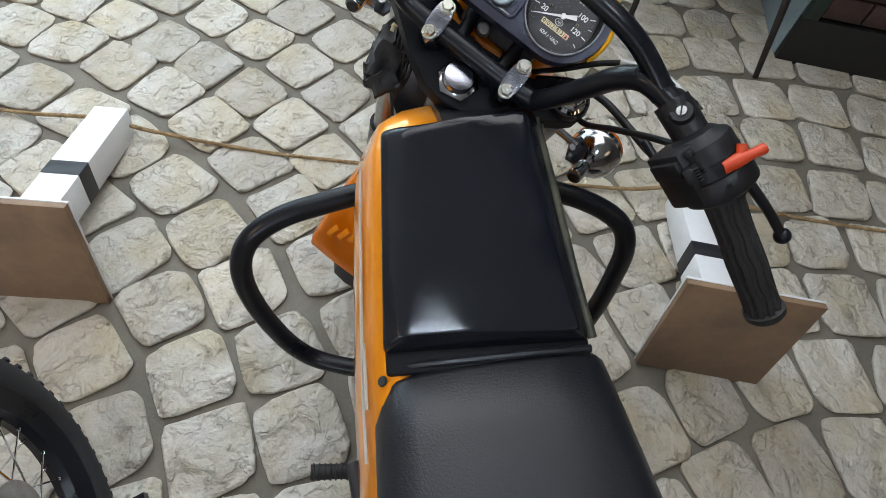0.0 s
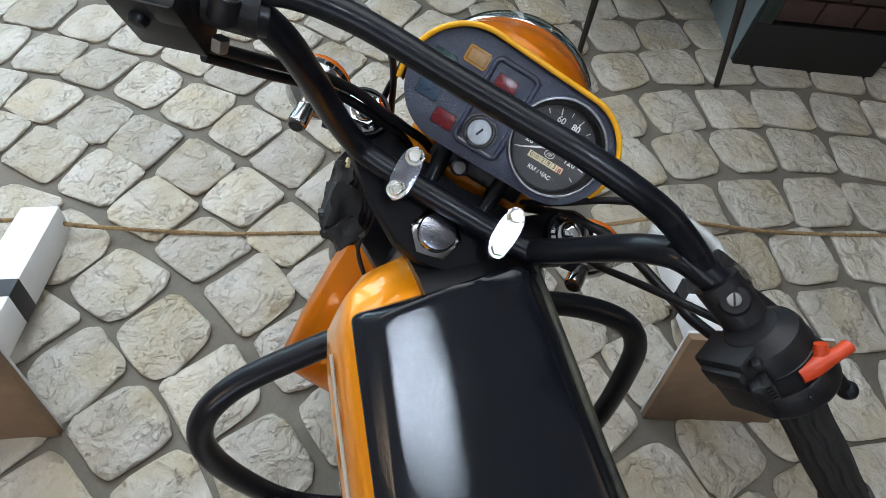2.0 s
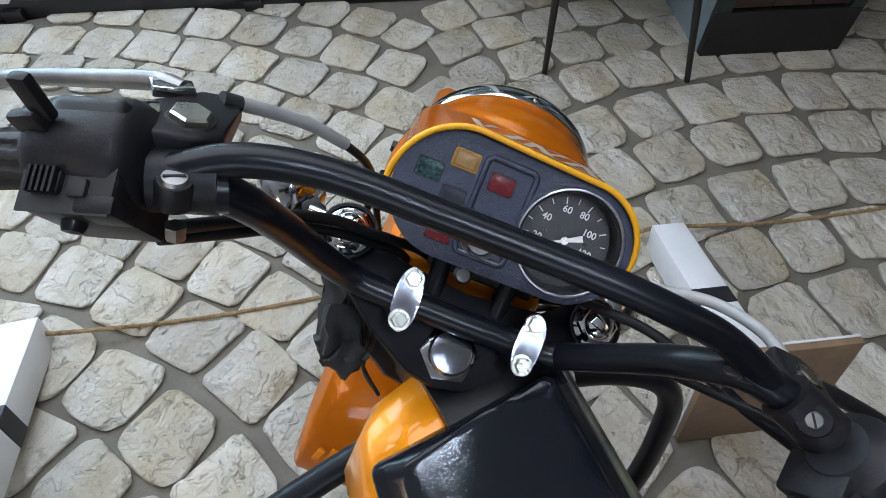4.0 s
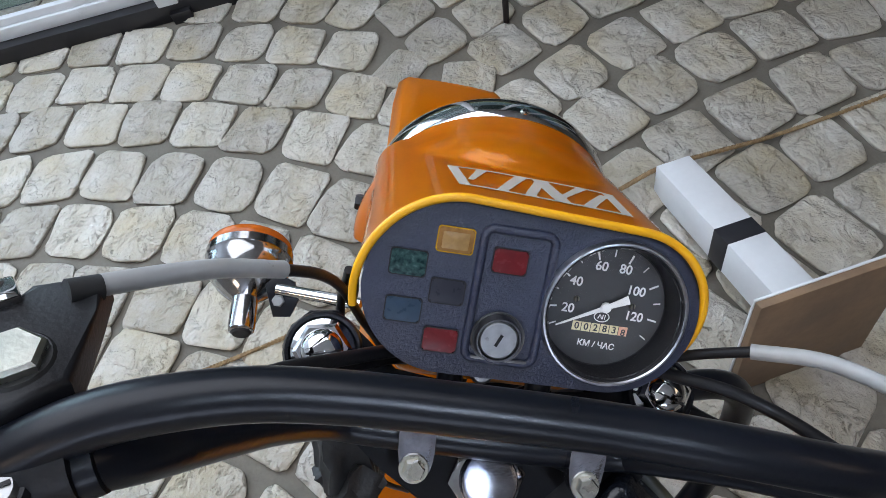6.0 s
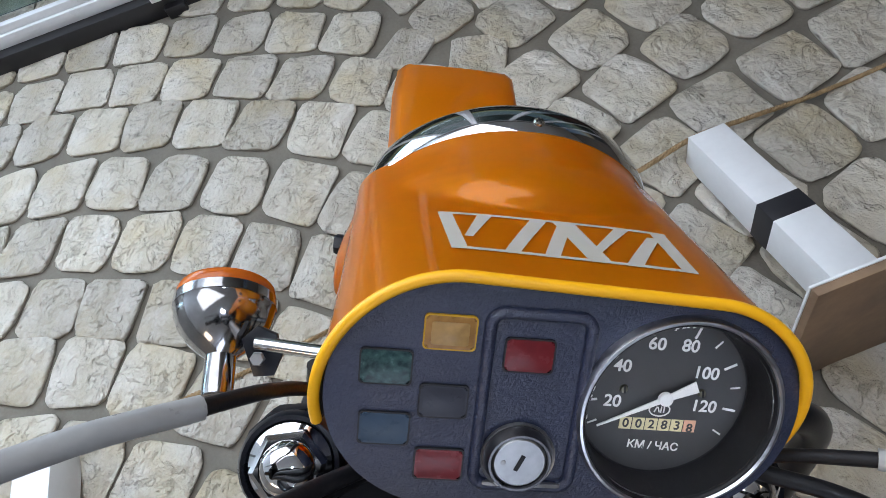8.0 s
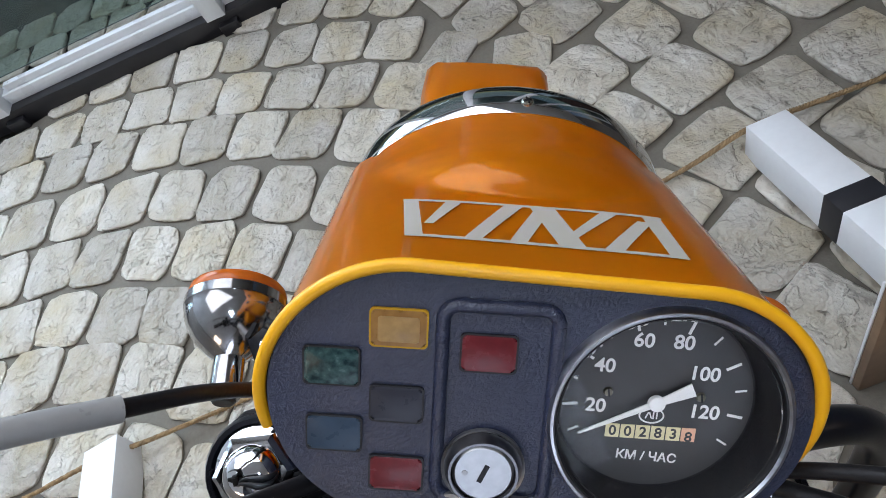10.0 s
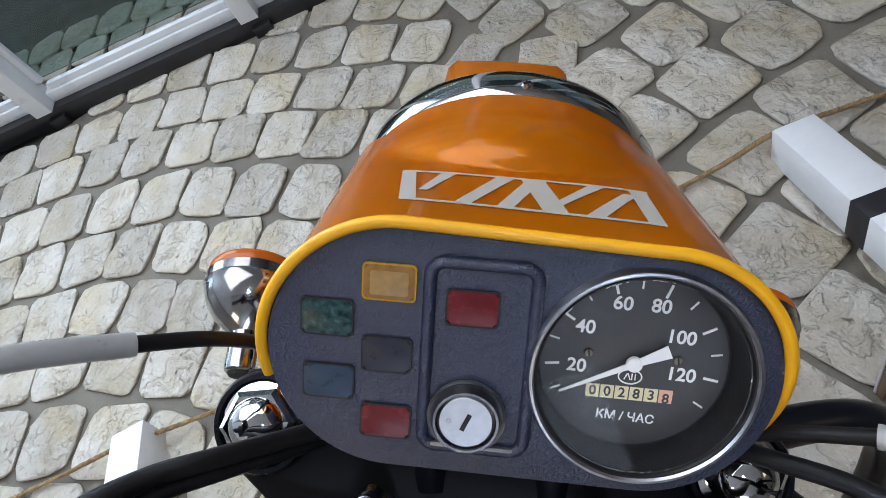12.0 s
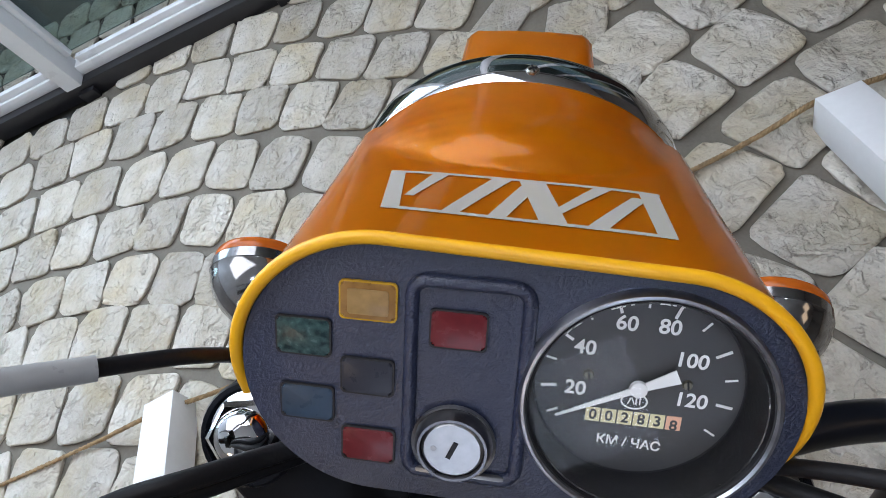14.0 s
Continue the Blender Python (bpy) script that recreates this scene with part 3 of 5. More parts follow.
for fx, fy, tx, ty in ((1.725, 1.72, 1.70, 1.93), (1.221, 1.983, 1.26, 2.06), (1.95, 2.3, 1.9, 2.33), (1.35, 2.55, 1.36, 2.5)):
    part("leg", tube([(fx, fy, 0.0), (fx + (tx - fx) / 2, fy + (ty - fy) / 2, 0.36), (tx, ty, 0.72)], [0.011, 0.02], steps=3, n=12), DARKWOOD, table)
part("tabletop", box(0.8, 0.7, 0.03, pose(1.56, 2.22, 0.735, 0, 0, -20), 0.008), DARKWOOD, table)


def spoked_wheel(p, m, r, w, spokes, hub_r=0.04, tread=True):
    """Tyre, rim, hub and spokes about m's z axis, as parts of p."""
    tyre = [(r - w * 0.95, -w * 0.30), (r - w * 0.8, -w * 0.42), (r - w * 0.45, -w * 0.5), (r - w * 0.16, -w * 0.42), (r - w * 0.04, -w * 0.25), (r, 0)]
    prof = tyre + [(a, -b) for a, b in tyre[-2::-1]]
    t = part("tyre", lathe(prof + [(r - w * 1.0, 0), prof[0]], m, 72), TYRE, p)
    if tread:
        bm = bmesh.new()
        for k in range(60):
            for s in (-1, 1):
                a = 2 * math.pi * (k + 0.25 * s) / 60
                box(w * 0.11, 0.011, w * 0.34, m @ pose(0, 0, 0, 0, 0, math.degrees(a)) @ pose(r - w * 0.045, 0, s * w * 0.2, 0, s * 20, 0), 0.0, bm)
        part("tread", bm, TYRE, t)
    rr = r - w * 0.92
    part("rim", lathe([(rr, -w * 0.36), (rr + 0.006, -w * 0.40), (rr + 0.003, -w * 0.3), (rr - 0.018, -w * 0.2), (rr - 0.024, 0), (rr - 0.018, w * 0.2), (rr + 0.003, w * 0.3),
                       (rr + 0.006, w * 0.40), (rr, w * 0.36), (rr - 0.01, w * 0.3), (rr - 0.028, w * 0.2), (rr - 0.034, 0), (rr - 0.028, -w * 0.2), (rr - 0.01, -w * 0.3), (rr, -w * 0.36)], m, 64), BLACKTUBE, p)
    hub = part("hub", lathe([(0, -0.06), (0.015, -0.06), (0.02, -0.045), (hub_r + 0.02, -0.04), (hub_r + 0.02, -0.032), (hub_r, -0.03), (hub_r, 0.03), (hub_r + 0.02, 0.032), (hub_r + 0.02, 0.04), (0.02, 0.045), (0.015, 0.06), (0, 0.06)], m, 32), STEELDIM, p)
    for k in range(spokes):
        a = 2 * math.pi * k / spokes
        s = 1 if k % 2 else -1
        off = radians(34) * (1 if (k // 2) % 2 else -1)
        p0 = m @ Vector(((hub_r + 0.014) * math.cos(a + off), (hub_r + 0.014) * math.sin(a + off), s * 0.036))
        p1 = m @ Vector(((rr - 0.03) * math.cos(a), (rr - 0.03) * math.sin(a), s * 0.006))
        q = p1 + (p0 - p1).normalized() * 0.016
        part("spoke", tube([p0, p1], 0.0019, n=6, bm=tube([p1, q], 0.0034, n=6, round_run=False), round_run=False), CHROME, p)


# the neighbouring motorcycle, of which only its front wheel shows
other = thing("loose_motorcycle_wheel", pose(-0.5, 0.25, 0.0, 0, 0, 20) @ pose(0, 0, 0, 0, -10, 0), "spoked motorcycle wheel with black tyre and rim", "wheel")
spoked_wheel(other, pose(0, 0, 0.32, 0, 90, 0), 0.32, 0.085, 36)
part("stand", box(0.2, 0.12, 0.02, pose(0, -0.02, 0.01)), BLACKTUBE, other)


# ---- motorcycle ----
BIKE = thing("motorcycle", pose(0.188, 0.529, 0.0, 0, 0, 3.7), "orange motorcycle with black vinyl seat and tank pad, bars turned", "motorcycle")
STEER = pose(0, 0, 1.014, 25.3) @ pose(0, 0, 0, 0, 0, -43)      # bars and fork: x along the bar, z up the steering axis
DASH = STEER @ pose(0, 0.086, 0.041, 23.4)                       # instrument panel: x across, y up the panel, z out of it
HEAD_WAY = Vector((0, 0.904, -0.427))                            # the headlight looks level ahead
HEAD_UP = Vector((0, 0.427, 0.904))
HEAD_MID = Vector((0, 0.228, -0.114))
HEAD = STEER @ frame_of(HEAD_MID, HEAD_WAY)


def bike(name, bm, material, parent=None, label=""):
    return part(name, bm, material, parent or BIKE, label)


# tank and side body, in slices from the steering head to under the seat: y, half width, top
def tank_top(y):
    return 0.982 + 0.42 * (y + 0.055) if y < -0.055 else 0.982 - 0.25 * (y + 0.055)


SLICES = []
for y, w, drop, low in ((0.022, 0.036, 0.006, 0.80), (0.012, 0.062, 0.003, 0.76), (-0.012, 0.084, 0.0, 0.70), (-0.055, 0.092, 0.0, 0.62), (-0.12, 0.099, 0.0, 0.58), (-0.2, 0.107, 0.0, 0.56), (-0.28, 0.1145, 0.0, 0.56),
                        (-0.36, 0.118, -0.008, 0.58), (-0.46, 0.126, -0.036, 0.62), (-0.60, 0.128, -0.09, 0.66), (-0.80, 0.115, -0.17, 0.72)):
    z = tank_top(y) - drop - 0.008
    b = w + 0.026
    half = [(b * 0.8, low), (b + 0.004, low + 0.08), (b + 0.006, (low + z) / 2), (b, z - 0.07), (w + 0.010, z - 0.025), (w + 0.002, z - 0.006), (w - 0.008, z), (w * 0.5, z + 0.003), (0, z + 0.004)]
    SLICES.append([(x - 0.008, y, zz) for x, zz in half] + [(-x - 0.008, y, zz) for x, zz in half[-2::-1]])
tank = bike("fuel_tank", loft(SLICES), ORANGE, None, "glossy orange tank and side body")
bike("side_decal", tube([(-0.120, -0.055, 0.929), (-0.1275, -0.12, 0.902), (-0.1355, -0.2, 0.868), (-0.1430, -0.28, 0.8345), (-0.148, -0.36, 0.808)], 0.0019, n=6), DECAL, tank, "thin pale stripe decal")
bike("side_decal", tube([(-0.1385, -0.245, 0.862), (-0.1395, -0.275, 0.848), (-0.142, -0.31, 0.834)], 0.0022, n=6), DECAL, tank, "thin pale stripe decal")
# small dark dome, stands for a dark slit in the side body
bike("screw", lathe([(0, 0), (0.006, 0), (0.005, 0.002), (0, 0.003)], frame_of((-0.1235, -0.295, 0.872), (-0.6, 0, 0.8)), 12), RUBBER, tank)


PAD_BASE = [(-0.096, -0.046), (0.084, -0.038), (0.107, -0.286), (-0.120, -0.270)]
PAD_TOP = [(-0.074, -0.064), (0.067, -0.047), (0.090, -0.281), (-0.104, -0.265)]


def pad_ring(f, lift, shrink=1.0, n=6):
    """A loop of the pad: f from its base outline (0) to the crease round its crowned top (1); shrink draws it in to the middle."""
    corners = [Vector(a).lerp(Vector(b), f) for a, b in zip(PAD_BASE, PAD_TOP)]
    mid = sum(corners, Vector((0, 0))) / 4
    corners = [mid + (c - mid) * shrink for c in corners]
    r = 0.010 * shrink
    pts = []
    for i in range(4):
        c, a, b = (corners[j % 4] for j in (i, i - 1, i + 1))
        p0, p1 = c + (a - c).normalized() * r, c + (b - c).normalized() * r
        for k in range(n + 1):
            t = k / n
            pts.append((1 - t) ** 2 * p0 + 2 * t * (1 - t) * c + t * t * p1)
        for k in range(1, 10):
            q = corners[(i + 1) % 4]
            e = q + (c - q).normalized() * r
            pts.append(p1 + (e - p1) * k / 10)
    return [(p.x, p.y, tank_top(p.y) + lift - f * 0.0042 * ((p.x + 0.004) / 0.1) ** 2 + f * 0.3 * ((p.y + 0.17) ** 2 - 0.006)) for p in pts]


pad_bm = loft([pad_ring(0.0, -0.012), pad_ring(0.0, 0.001), pad_ring(0.06, 0.004), pad_ring(0.45, 0.0115), pad_ring(0.86, 0.0190), pad_ring(0.95, 0.0204), pad_ring(1.0, 0.0211, 0.985)]
              + [pad_ring(1.0, 0.0214, k) for k in (0.94, 0.86, 0.76, 0.64, 0.52, 0.4, 0.28, 0.16, 0.05)], True, True)
pad = bike("tank_pad", pad_bm, VINYL, None, "black grained vinyl tank pad")
bike("edge_piping", tube([(0.086, -0.045, tank_top(-0.05) + 0.004), (0.094, -0.14, tank_top(-0.14) + 0.003), (0.100, -0.21, tank_top(-0.21) + 0.003), (0.109, -0.285, tank_top(-0.285) + 0.003)], 0.0055, n=10), PIPING, pad, "worn dark edge piping")
bike("front_lip", loft([[(x, 0.018 - 0.0 * x, 0.955), (x, 0.010, 0.968), (x, -0.03, 0.988), (x, -0.056, 0.990), (x, -0.056, 0.965)] for x in (-0.026, 0.02, 0.06, 0.084)]), BLACKPL, pad, "black plastic lip before the pad")

# seat
SEAT = []
for y, w, z in ((-0.291, 0.116, 0.868), (-0.294, 0.119, 0.880), (-0.302, 0.121, 0.886), (-0.36, 0.126, 0.887), (-0.45, 0.134, 0.884), (-0.6, 0.14, 0.882), (-0.8, 0.14, 0.89), (-0.98, 0.12, 0.90), (-1.02, 0.09, 0.88)):
    half = [(w * 0.9, z - 0.085), (w + 0.012, z - 0.08), (w + 0.012, z - 0.05), (w + 0.004, z - 0.025), (w - 0.010, z - 0.009), (w - 0.03, z - 0.002), (w * 0.4, z + 0.001), (0, z + 0.0015)]
    SEAT.append([(x, y, zz) for x, zz in half] + [(-x, y, zz) for x, zz in half[-2::-1]])
seat = bike("seat", loft(SEAT), SEATVINYL, None, "black vinyl seat")
for dy, dz, r in ((0.0, 0.0, 0.0045), (0.010, -0.006, 0.004)):
    bike("seam_fold", tube([(-0.112, -0.284 + dy, 0.876 + dz), (-0.05, -0.288 + dy, 0.884 + dz), (0.04, -0.292 + dy, 0.886 + dz), (0.106, -0.294 + dy, 0.882 + dz)], r, n=8), SEATVINYL, seat)

bike("gap_strip", box(0.224, 0.036, 0.016, pose(-0.006, -0.281, 0.8765, 12, 0, -3.5), 0.004), DULLBLACK, seat)

# frame, engine and rear wheel, mostly hidden under the body
bike("frame_spine", tube([(0, -0.02, 0.90), (0, -0.3, 0.70), (0, -0.55, 0.42), (0, -0.62, 0.36)], 0.022), BLACKTUBE)
bike("steering_head", tube([(0, 0.01, 0.985), (0, 0.10, 0.80)], 0.028, round_run=False), BLACKTUBE)
bike("down_tube", tube([(0, 0.07, 0.84), (0, 0.02, 0.55), (0, -0.08, 0.30), (0, -0.4, 0.26), (0, -0.58, 0.36)], 0.018), BLACKTUBE)
engine = bike("engine", box(0.22, 0.34, 0.2, pose(0, -0.30, 0.36), 0.03, segs=3), STEELDIM, None, "grey cast engine block")
bike("cylinder", lathe([(0, 0), (0.06, 0), (0.06, 0.02), (0.085, 0.02), (0.085, 0.026), (0.06, 0.026), (0.06, 0.045), (0.085, 0.045), (0.085, 0.051), (0.06, 0.051), (0.06, 0.07), (0.085, 0.07), (0.085, 0.076), (0.06, 0.076), (0.06, 0.12), (0, 0.12)], pose(0, -0.22, 0.45, 20), 24), STEELDIM, engine)
rear = bike("rear_wheel", lathe([(0.20, -0.05), (0.22, -0.06), (0.27, -0.06), (0.295, -0.035), (0.30, 0), (0.295, 0.035), (0.27, 0.06), (0.22, 0.06), (0.20, 0.05), (0.20, -0.05)], pose(0, -1.0, 0.30, 0, 90, 0), 56), TYRE)
bike("rim", lathe([(0.202, -0.045), (0.17, -0.03), (0.05, -0.03), (0.0, -0.04), (0.0, 0.04), (0.05, 0.03), (0.17, 0.03), (0.202, 0.045)], pose(0, -1.0, 0.30, 0, 90, 0), 40), BLACKTUBE, rear)
for s in (-1, 1):
    bike("swing_arm", tube([(s * 0.09, -0.55, 0.36), (s * 0.09, -1.02, 0.30)], 0.02), BLACKTUBE)
    peg = bike("foot_peg", tube([(s * 0.17, -0.262, 0.335), (s * 0.241, -0.254, 0.34)], 0.0135, n=14, wave=None), RUBBER, None, "black ribbed foot peg")
    bike("peg_bracket", tube([(s * 0.08, -0.27, 0.33), (s * 0.17, -0.262, 0.335)], 0.012), BLACKTUBE, peg)
    for k in range(7):
        bike("rib", lathe([(0.0135, -0.002), (0.0155, -0.001), (0.0155, 0.001), (0.0135, 0.002)], frame_of((s * (0.176 + 0.01 * k), -0.2613 + 0.0011 * k, 0.3355 + 0.0007 * k), (s, 0.11, 0.07)), 14), RUBBER, peg)
bike("side_stand", tube([(-0.09, -0.42, 0.27), (-0.2, -0.46, 0.01)], 0.012), BLACKTUBE)
bike("gear_cover", box(0.02, 0.2, 0.3, pose(-0.155, -0.42, 0.52, 0, 0, 4), 0.008), BLACKPL)

# crash bars: one bent tube on each side
CRASH = {-1: [(0.075, 0.032, 0.785), (0.15, 0.029, 0.768), (0.232, 0.022, 0.746), (0.284, 0.008, 0.712), (0.305, -0.006, 0.652), (0.298, -0.020, 0.565), (0.266, -0.040, 0.468), (0.226, -0.060, 0.416), (0.17, -0.083, 0.405), (0.09, -0.11, 0.41)],
         1: [(0.075, 0.030, 0.785), (0.16, 0.015, 0.775), (0.235, -0.008, 0.762), (0.290, -0.036, 0.738), (0.312, -0.058, 0.695), (0.312, -0.075, 0.620), (0.300, -0.094, 0.520), (0.272, -0.108, 0.445), (0.20, -0.118, 0.41), (0.09, -0.12, 0.41)]}
for s in (-1, 1):
    bike("crash_bar", tube([(s * x, y, z) for x, y, z in CRASH[s]], 0.0168, n=20, steps=8), BLACKTUBE, None, "satin black tubular crash bar")

# fork, yoke, fender and front wheel
AX = Vector((0, 0.075, -0.847))
yoke_half = [(0.0, -0.031), (0.030, -0.026), (0.070, -0.002), (0.108, 0.028), (0.130, 0.043), (0.142, 0.055), (0.1455, 0.069), (0.142, 0.083), (0.131, 0.0945), (0.112, 0.097), (0.09, 0.08), (0.07, 0.06), (0.0, 0.055)]
yoke = bike("top_yoke", prism(yoke_half + [(-x, y) for x, y in yoke_half[-2:0:-1]], 0.022, STEER @ pose(0, 0, -0.014), 0.003), DULLBLACK, None, "dull black top yoke")
nut = bike("stem_nut", hexbolt(0.0262, 0.008, STEER @ pose(0, 0, -0.014, 0, 0, 12)), CHROMEDARK, yoke, "chromed hexagon stem nut")
bike("nut_cap", lathe([(0.0, 0.0030), (0.0145, 0.0029), (0.0176, 0.0022), (0.0188, 0.0005), (0.0190, -0.007), (0, -0.007)], STEER @ pose(0, 0, 0, -5, 2, 0), 28), PLATECHROME, nut)
bike("lower_yoke", prism([(x * 1.0, y) for x, y in yoke_half + [(-x, y) for x, y in yoke_half[-2:0:-1]]], 0.03, STEER @ pose(0, 0, -0.2), 0.003), BLACKTUBE)
for s in (-1, 1):
    leg = bike("fork_leg", tube([(s * 0.118, 0.069, -0.05), (s * 0.118, 0.069, -0.52)], 0.0185, STEER, 20, round_run=False), STEELDIM, None, "grey fork tube")
    bike("slider", tube([(s * 0.118, 0.069, -0.5), (s * 0.118, 0.069, -0.88)], 0.026, STEER, 20, round_run=False), BLACKTUBE, leg)
    bike("clamp_collar", lathe([(0.0205, -0.012), (0.0255, -0.012), (0.0262, -0.008), (0.0262, 0.009), (0.0245, 0.012), (0.0222, 0.012), (0.0208, 0.008)], STEER @ pose(s * 0.118, 0.069, -0.018), 32), BLACKTUBE, leg)
    bike("fork_cap", lathe([(0, 0.0245), (0.007, 0.0240), (0.0115, 0.0220), (0.0136, 0.0185), (0.0140, 0.012), (0.0208, 0.009), (0.0208, -0.03), (0, -0.03)], STEER @ pose(s * 0.118, 0.069, -0.016), 28), CHROME, leg, "chromed fork cap")
    bike("cap_hexagon", hexbolt(0.0192, 0.008, STEER @ pose(s * 0.118, 0.069, -0.0065, 0, 0, 10)), CHROME, leg)
front = bike("front_wheel", lathe([(0.19, -0.05), (0.21, -0.06), (0.25, -0.06), (0.28, -0.035), (0.285, 0), (0.28, 0.035), (0.25, 0.06), (0.21, 0.06), (0.19, 0.05), (0.19, -0.05)], STEER @ Matrix.Translation(AX) @ pose(0, 0, 0, 0, 90, 0), 56), TYRE)
bike("rim", lathe([(0.192, -0.045), (0.17, -0.03), (0.05, -0.03), (0.0, -0.06), (0.0, 0.06), (0.05, 0.03), (0.17, 0.03), (0.192, 0.045)], STEER @ Matrix.Translation(AX) @ pose(0, 0, 0, 0, 90, 0), 40), BLACKTUBE, front)
# fender: a trough along the wheel, flared at the tail with three louvres
trough = []
for y, z, w, d in ((-0.205, -0.585, 0.088, 0.012), (-0.195, -0.55, 0.092, 0.022), (-0.12, -0.475, 0.096, 0.05), (-0.03, -0.435, 0.096, 0.065), (0.1, -0.42, 0.092, 0.07), (0.25, -0.435, 0.09, 0.07), (0.4, -0.475, 0.092, 0.06), (0.5, -0.515, 0.093, 0.045), (0.555, -0.545, 0.088, 0.03), (0.572, -0.565, 0.078, 0.012)):
    prof = [(-w - 0.008, -d - 0.01), (-w - 0.004, -d), (-w, -d * 0.4), (-w + 0.008, -0.006), (-w + 0.03, 0.0), (-w * 0.4, 0.004), (0, 0.005)]
    prof = prof + [(-x, q) for x, q in prof[-2::-1]]
    trough.append([(x, y - 0.3 * q, z + q) for x, q in prof])
bm = loft(trough, False, False, m=STEER)
bmesh.ops.solidify(bm, geom=bm.faces[:], thickness=0.004)
fender = bike("front_fender", bm, ORANGE, None, "glossy orange front fender")
for k in range(3):
    bike("louvre", box(0.012, 0.03, 0.006, STEER @ pose(-0.062 + 0.02 * k, -0.165 + 0.006 * k, -0.507 + 0.004 * k, 42, 0, -20), 0.002), ORANGE, fender)

# handlebar and its crossbar
BAR_L = [(-0.385, -0.027, 0.102), (-0.30, -0.004, 0.143), (-0.25, 0.009, 0.161), (-0.205, 0.016, 0.168), (-0.172, 0.022, 0.150), (-0.150, 0.026, 0.105), (-0.130, 0.028, 0.055), (-0.105, 0.028, 0.018), (-0.075, 0.026, 0.010), (0, 0.025, 0.010)]
BAR_R = [(0.075, 0.026, 0.010), (0.090, 0.028, 0.022), (0.105, 0.031, 0.052), (0.120, 0.034, 0.092), (0.132, 0.034, 0.128), (0.147, 0.034, 0.149), (0.165, 0.032, 0.155), (0.19, 0.026, 0.157), (0.225, 0.010, 0.157), (0.262, -0.008, 0.154), (0.385, -0.048, 0.103)]
bar = bike("handlebar", tube(BAR_L + BAR_R, 0.0115, STEER, 20, 8), BLACKTUBE, None, "satin black braced handlebar")
bike("crossbar", tube([(-0.205, 0.018, 0.170), (-0.182, 0.033, 0.173), (-0.16, 0.042, 0.173), (-0.13, 0.049, 0.170), (-0.10, 0.0515, 0.168), (-0.06, 0.052, 0.167), (0, 0.0515, 0.170), (0.05, 0.049, 0.176), (0.09, 0.046, 0.177), (0.12, 0.0445, 0.172), (0.148, 0.039, 0.164), (0.172, 0.031, 0.157)], 0.0098, STEER, 18, 8), BLACKTUBE, bar)
for s in (-1, 1):
    bike("weld_bead", tube([(-0.196, 0.012, 0.164), (-0.176, 0.022, 0.160)] if s < 0 else [(0.172, 0.031, 0.156), (0.150, 0.037, 0.154)], 0.0125, STEER, 12), BLACKTUBE, bar)
    clamp = bike("bar_clamp", lathe([(0, -0.026), (0.016, -0.026), (0.0155, 0.01), (0, 0.01)], STEER @ pose(s * 0.053, 0.025, 0.0), 20), BLACKTUBE, None, "bar clamp with chromed cap")
    oval = [(0.011 * math.cos(2 * math.pi * k / 28), 0.027 * math.copysign(abs(math.sin(2 * math.pi * k / 28)) ** 0.8, math.sin(2 * math.pi * k / 28))) for k in range(28)]
    bike("cap_plate", prism(oval, 0.012, STEER @ pose(s * 0.053, 0.024, 0.029, 9, -3, -3 * s), 0.002), PLATECHROME, clamp, "scuffed chromed cap plate")
    for dy in (-0.017, 0.017):
        bike("bolt", hexbolt(0.0068, 0.0065, STEER @ pose(s * 0.053, 0.024, 0.029, 9, -3, 0) @ pose(0, dy, 0, 0, 0, 15)), ZINC, clamp)
        bike("washer", lathe([(0, 0.0012), (0.0085, 0.0012), (0.009, 0.0), (0, 0.0)], STEER @ pose(s * 0.053, 0.024, 0.029, 9, -3, 0) @ pose(0, dy, 0), 20), ZINC, clamp)
    # grips: ribbed rubber sleeve with a flange at each end
    dy = 0.026 if s < 0 else 0.007
    g0, g1 = Vector((s * 0.262, -0.018 + dy, 0.157)), Vector((s * 0.392, -0.056 + dy, 0.099))
    L = (g1 - g0).length
    G = STEER @ frame_of(g0, g1 - g0, (0, 0, 1))
    grip = bike("grip", tube([(0, 0, L * k / 60) for k in range(61)], [0.0185, 0.0165, 0.016, 0.016, 0.0165, 0.0168, 0.0165, 0.016, 0.016, 0.0165], G, 100, round_run=False,
                             wave=lambda a, i: 0.07 * max(-1, min(1, 4 * math.sin(10 * a + 0.5 * math.sin(i * 0.42)) + 1.2))), RUBBER, None, "black ribbed rubber grip")
    bike("end_flange", lathe([(0, L + 0.006), (0.012, L + 0.006), (0.0165, L + 0.004), (0.0195, L), (0.0195, L - 0.006), (0.016, L - 0.008), (0, L - 0.008)], G, 32), RUBBER, grip)
    bike("inner_flange", lathe([(0.012, -0.004), (0.0235, -0.004), (0.0245, 0.0), (0.0235, 0.004), (0.016, 0.007)], G, 32), RUBBER, grip)

# right switch housing: a drum with a red switch and a ribbed slider
D = STEER @ frame_of((0.262, -0.018, 0.157), (-0.055, 0.016, 0.012), (0, 0, 1))
DC = D @ pose(-0.001, 0.010, 0)
drum = bike("switch_housing", lathe([(0, -0.002), (0.028, -0.002), (0.0325, 0.001), (0.0335, 0.004), (0.0335, 0.019), (0.0325, 0.0205), (0.0300, 0.021), (0.0300, 0.047), (0.0285, 0.051), (0.0235, 0.054), (0.0185, 0.059), (0, 0.060)], DC, 44), BLACKPL, None, "black plastic switch housing")
bike("housing_block", box(0.042, 0.030, 0.054, D @ pose(-0.008, -0.010, 0.031), 0.0035, segs=2), BLACKPL, drum)
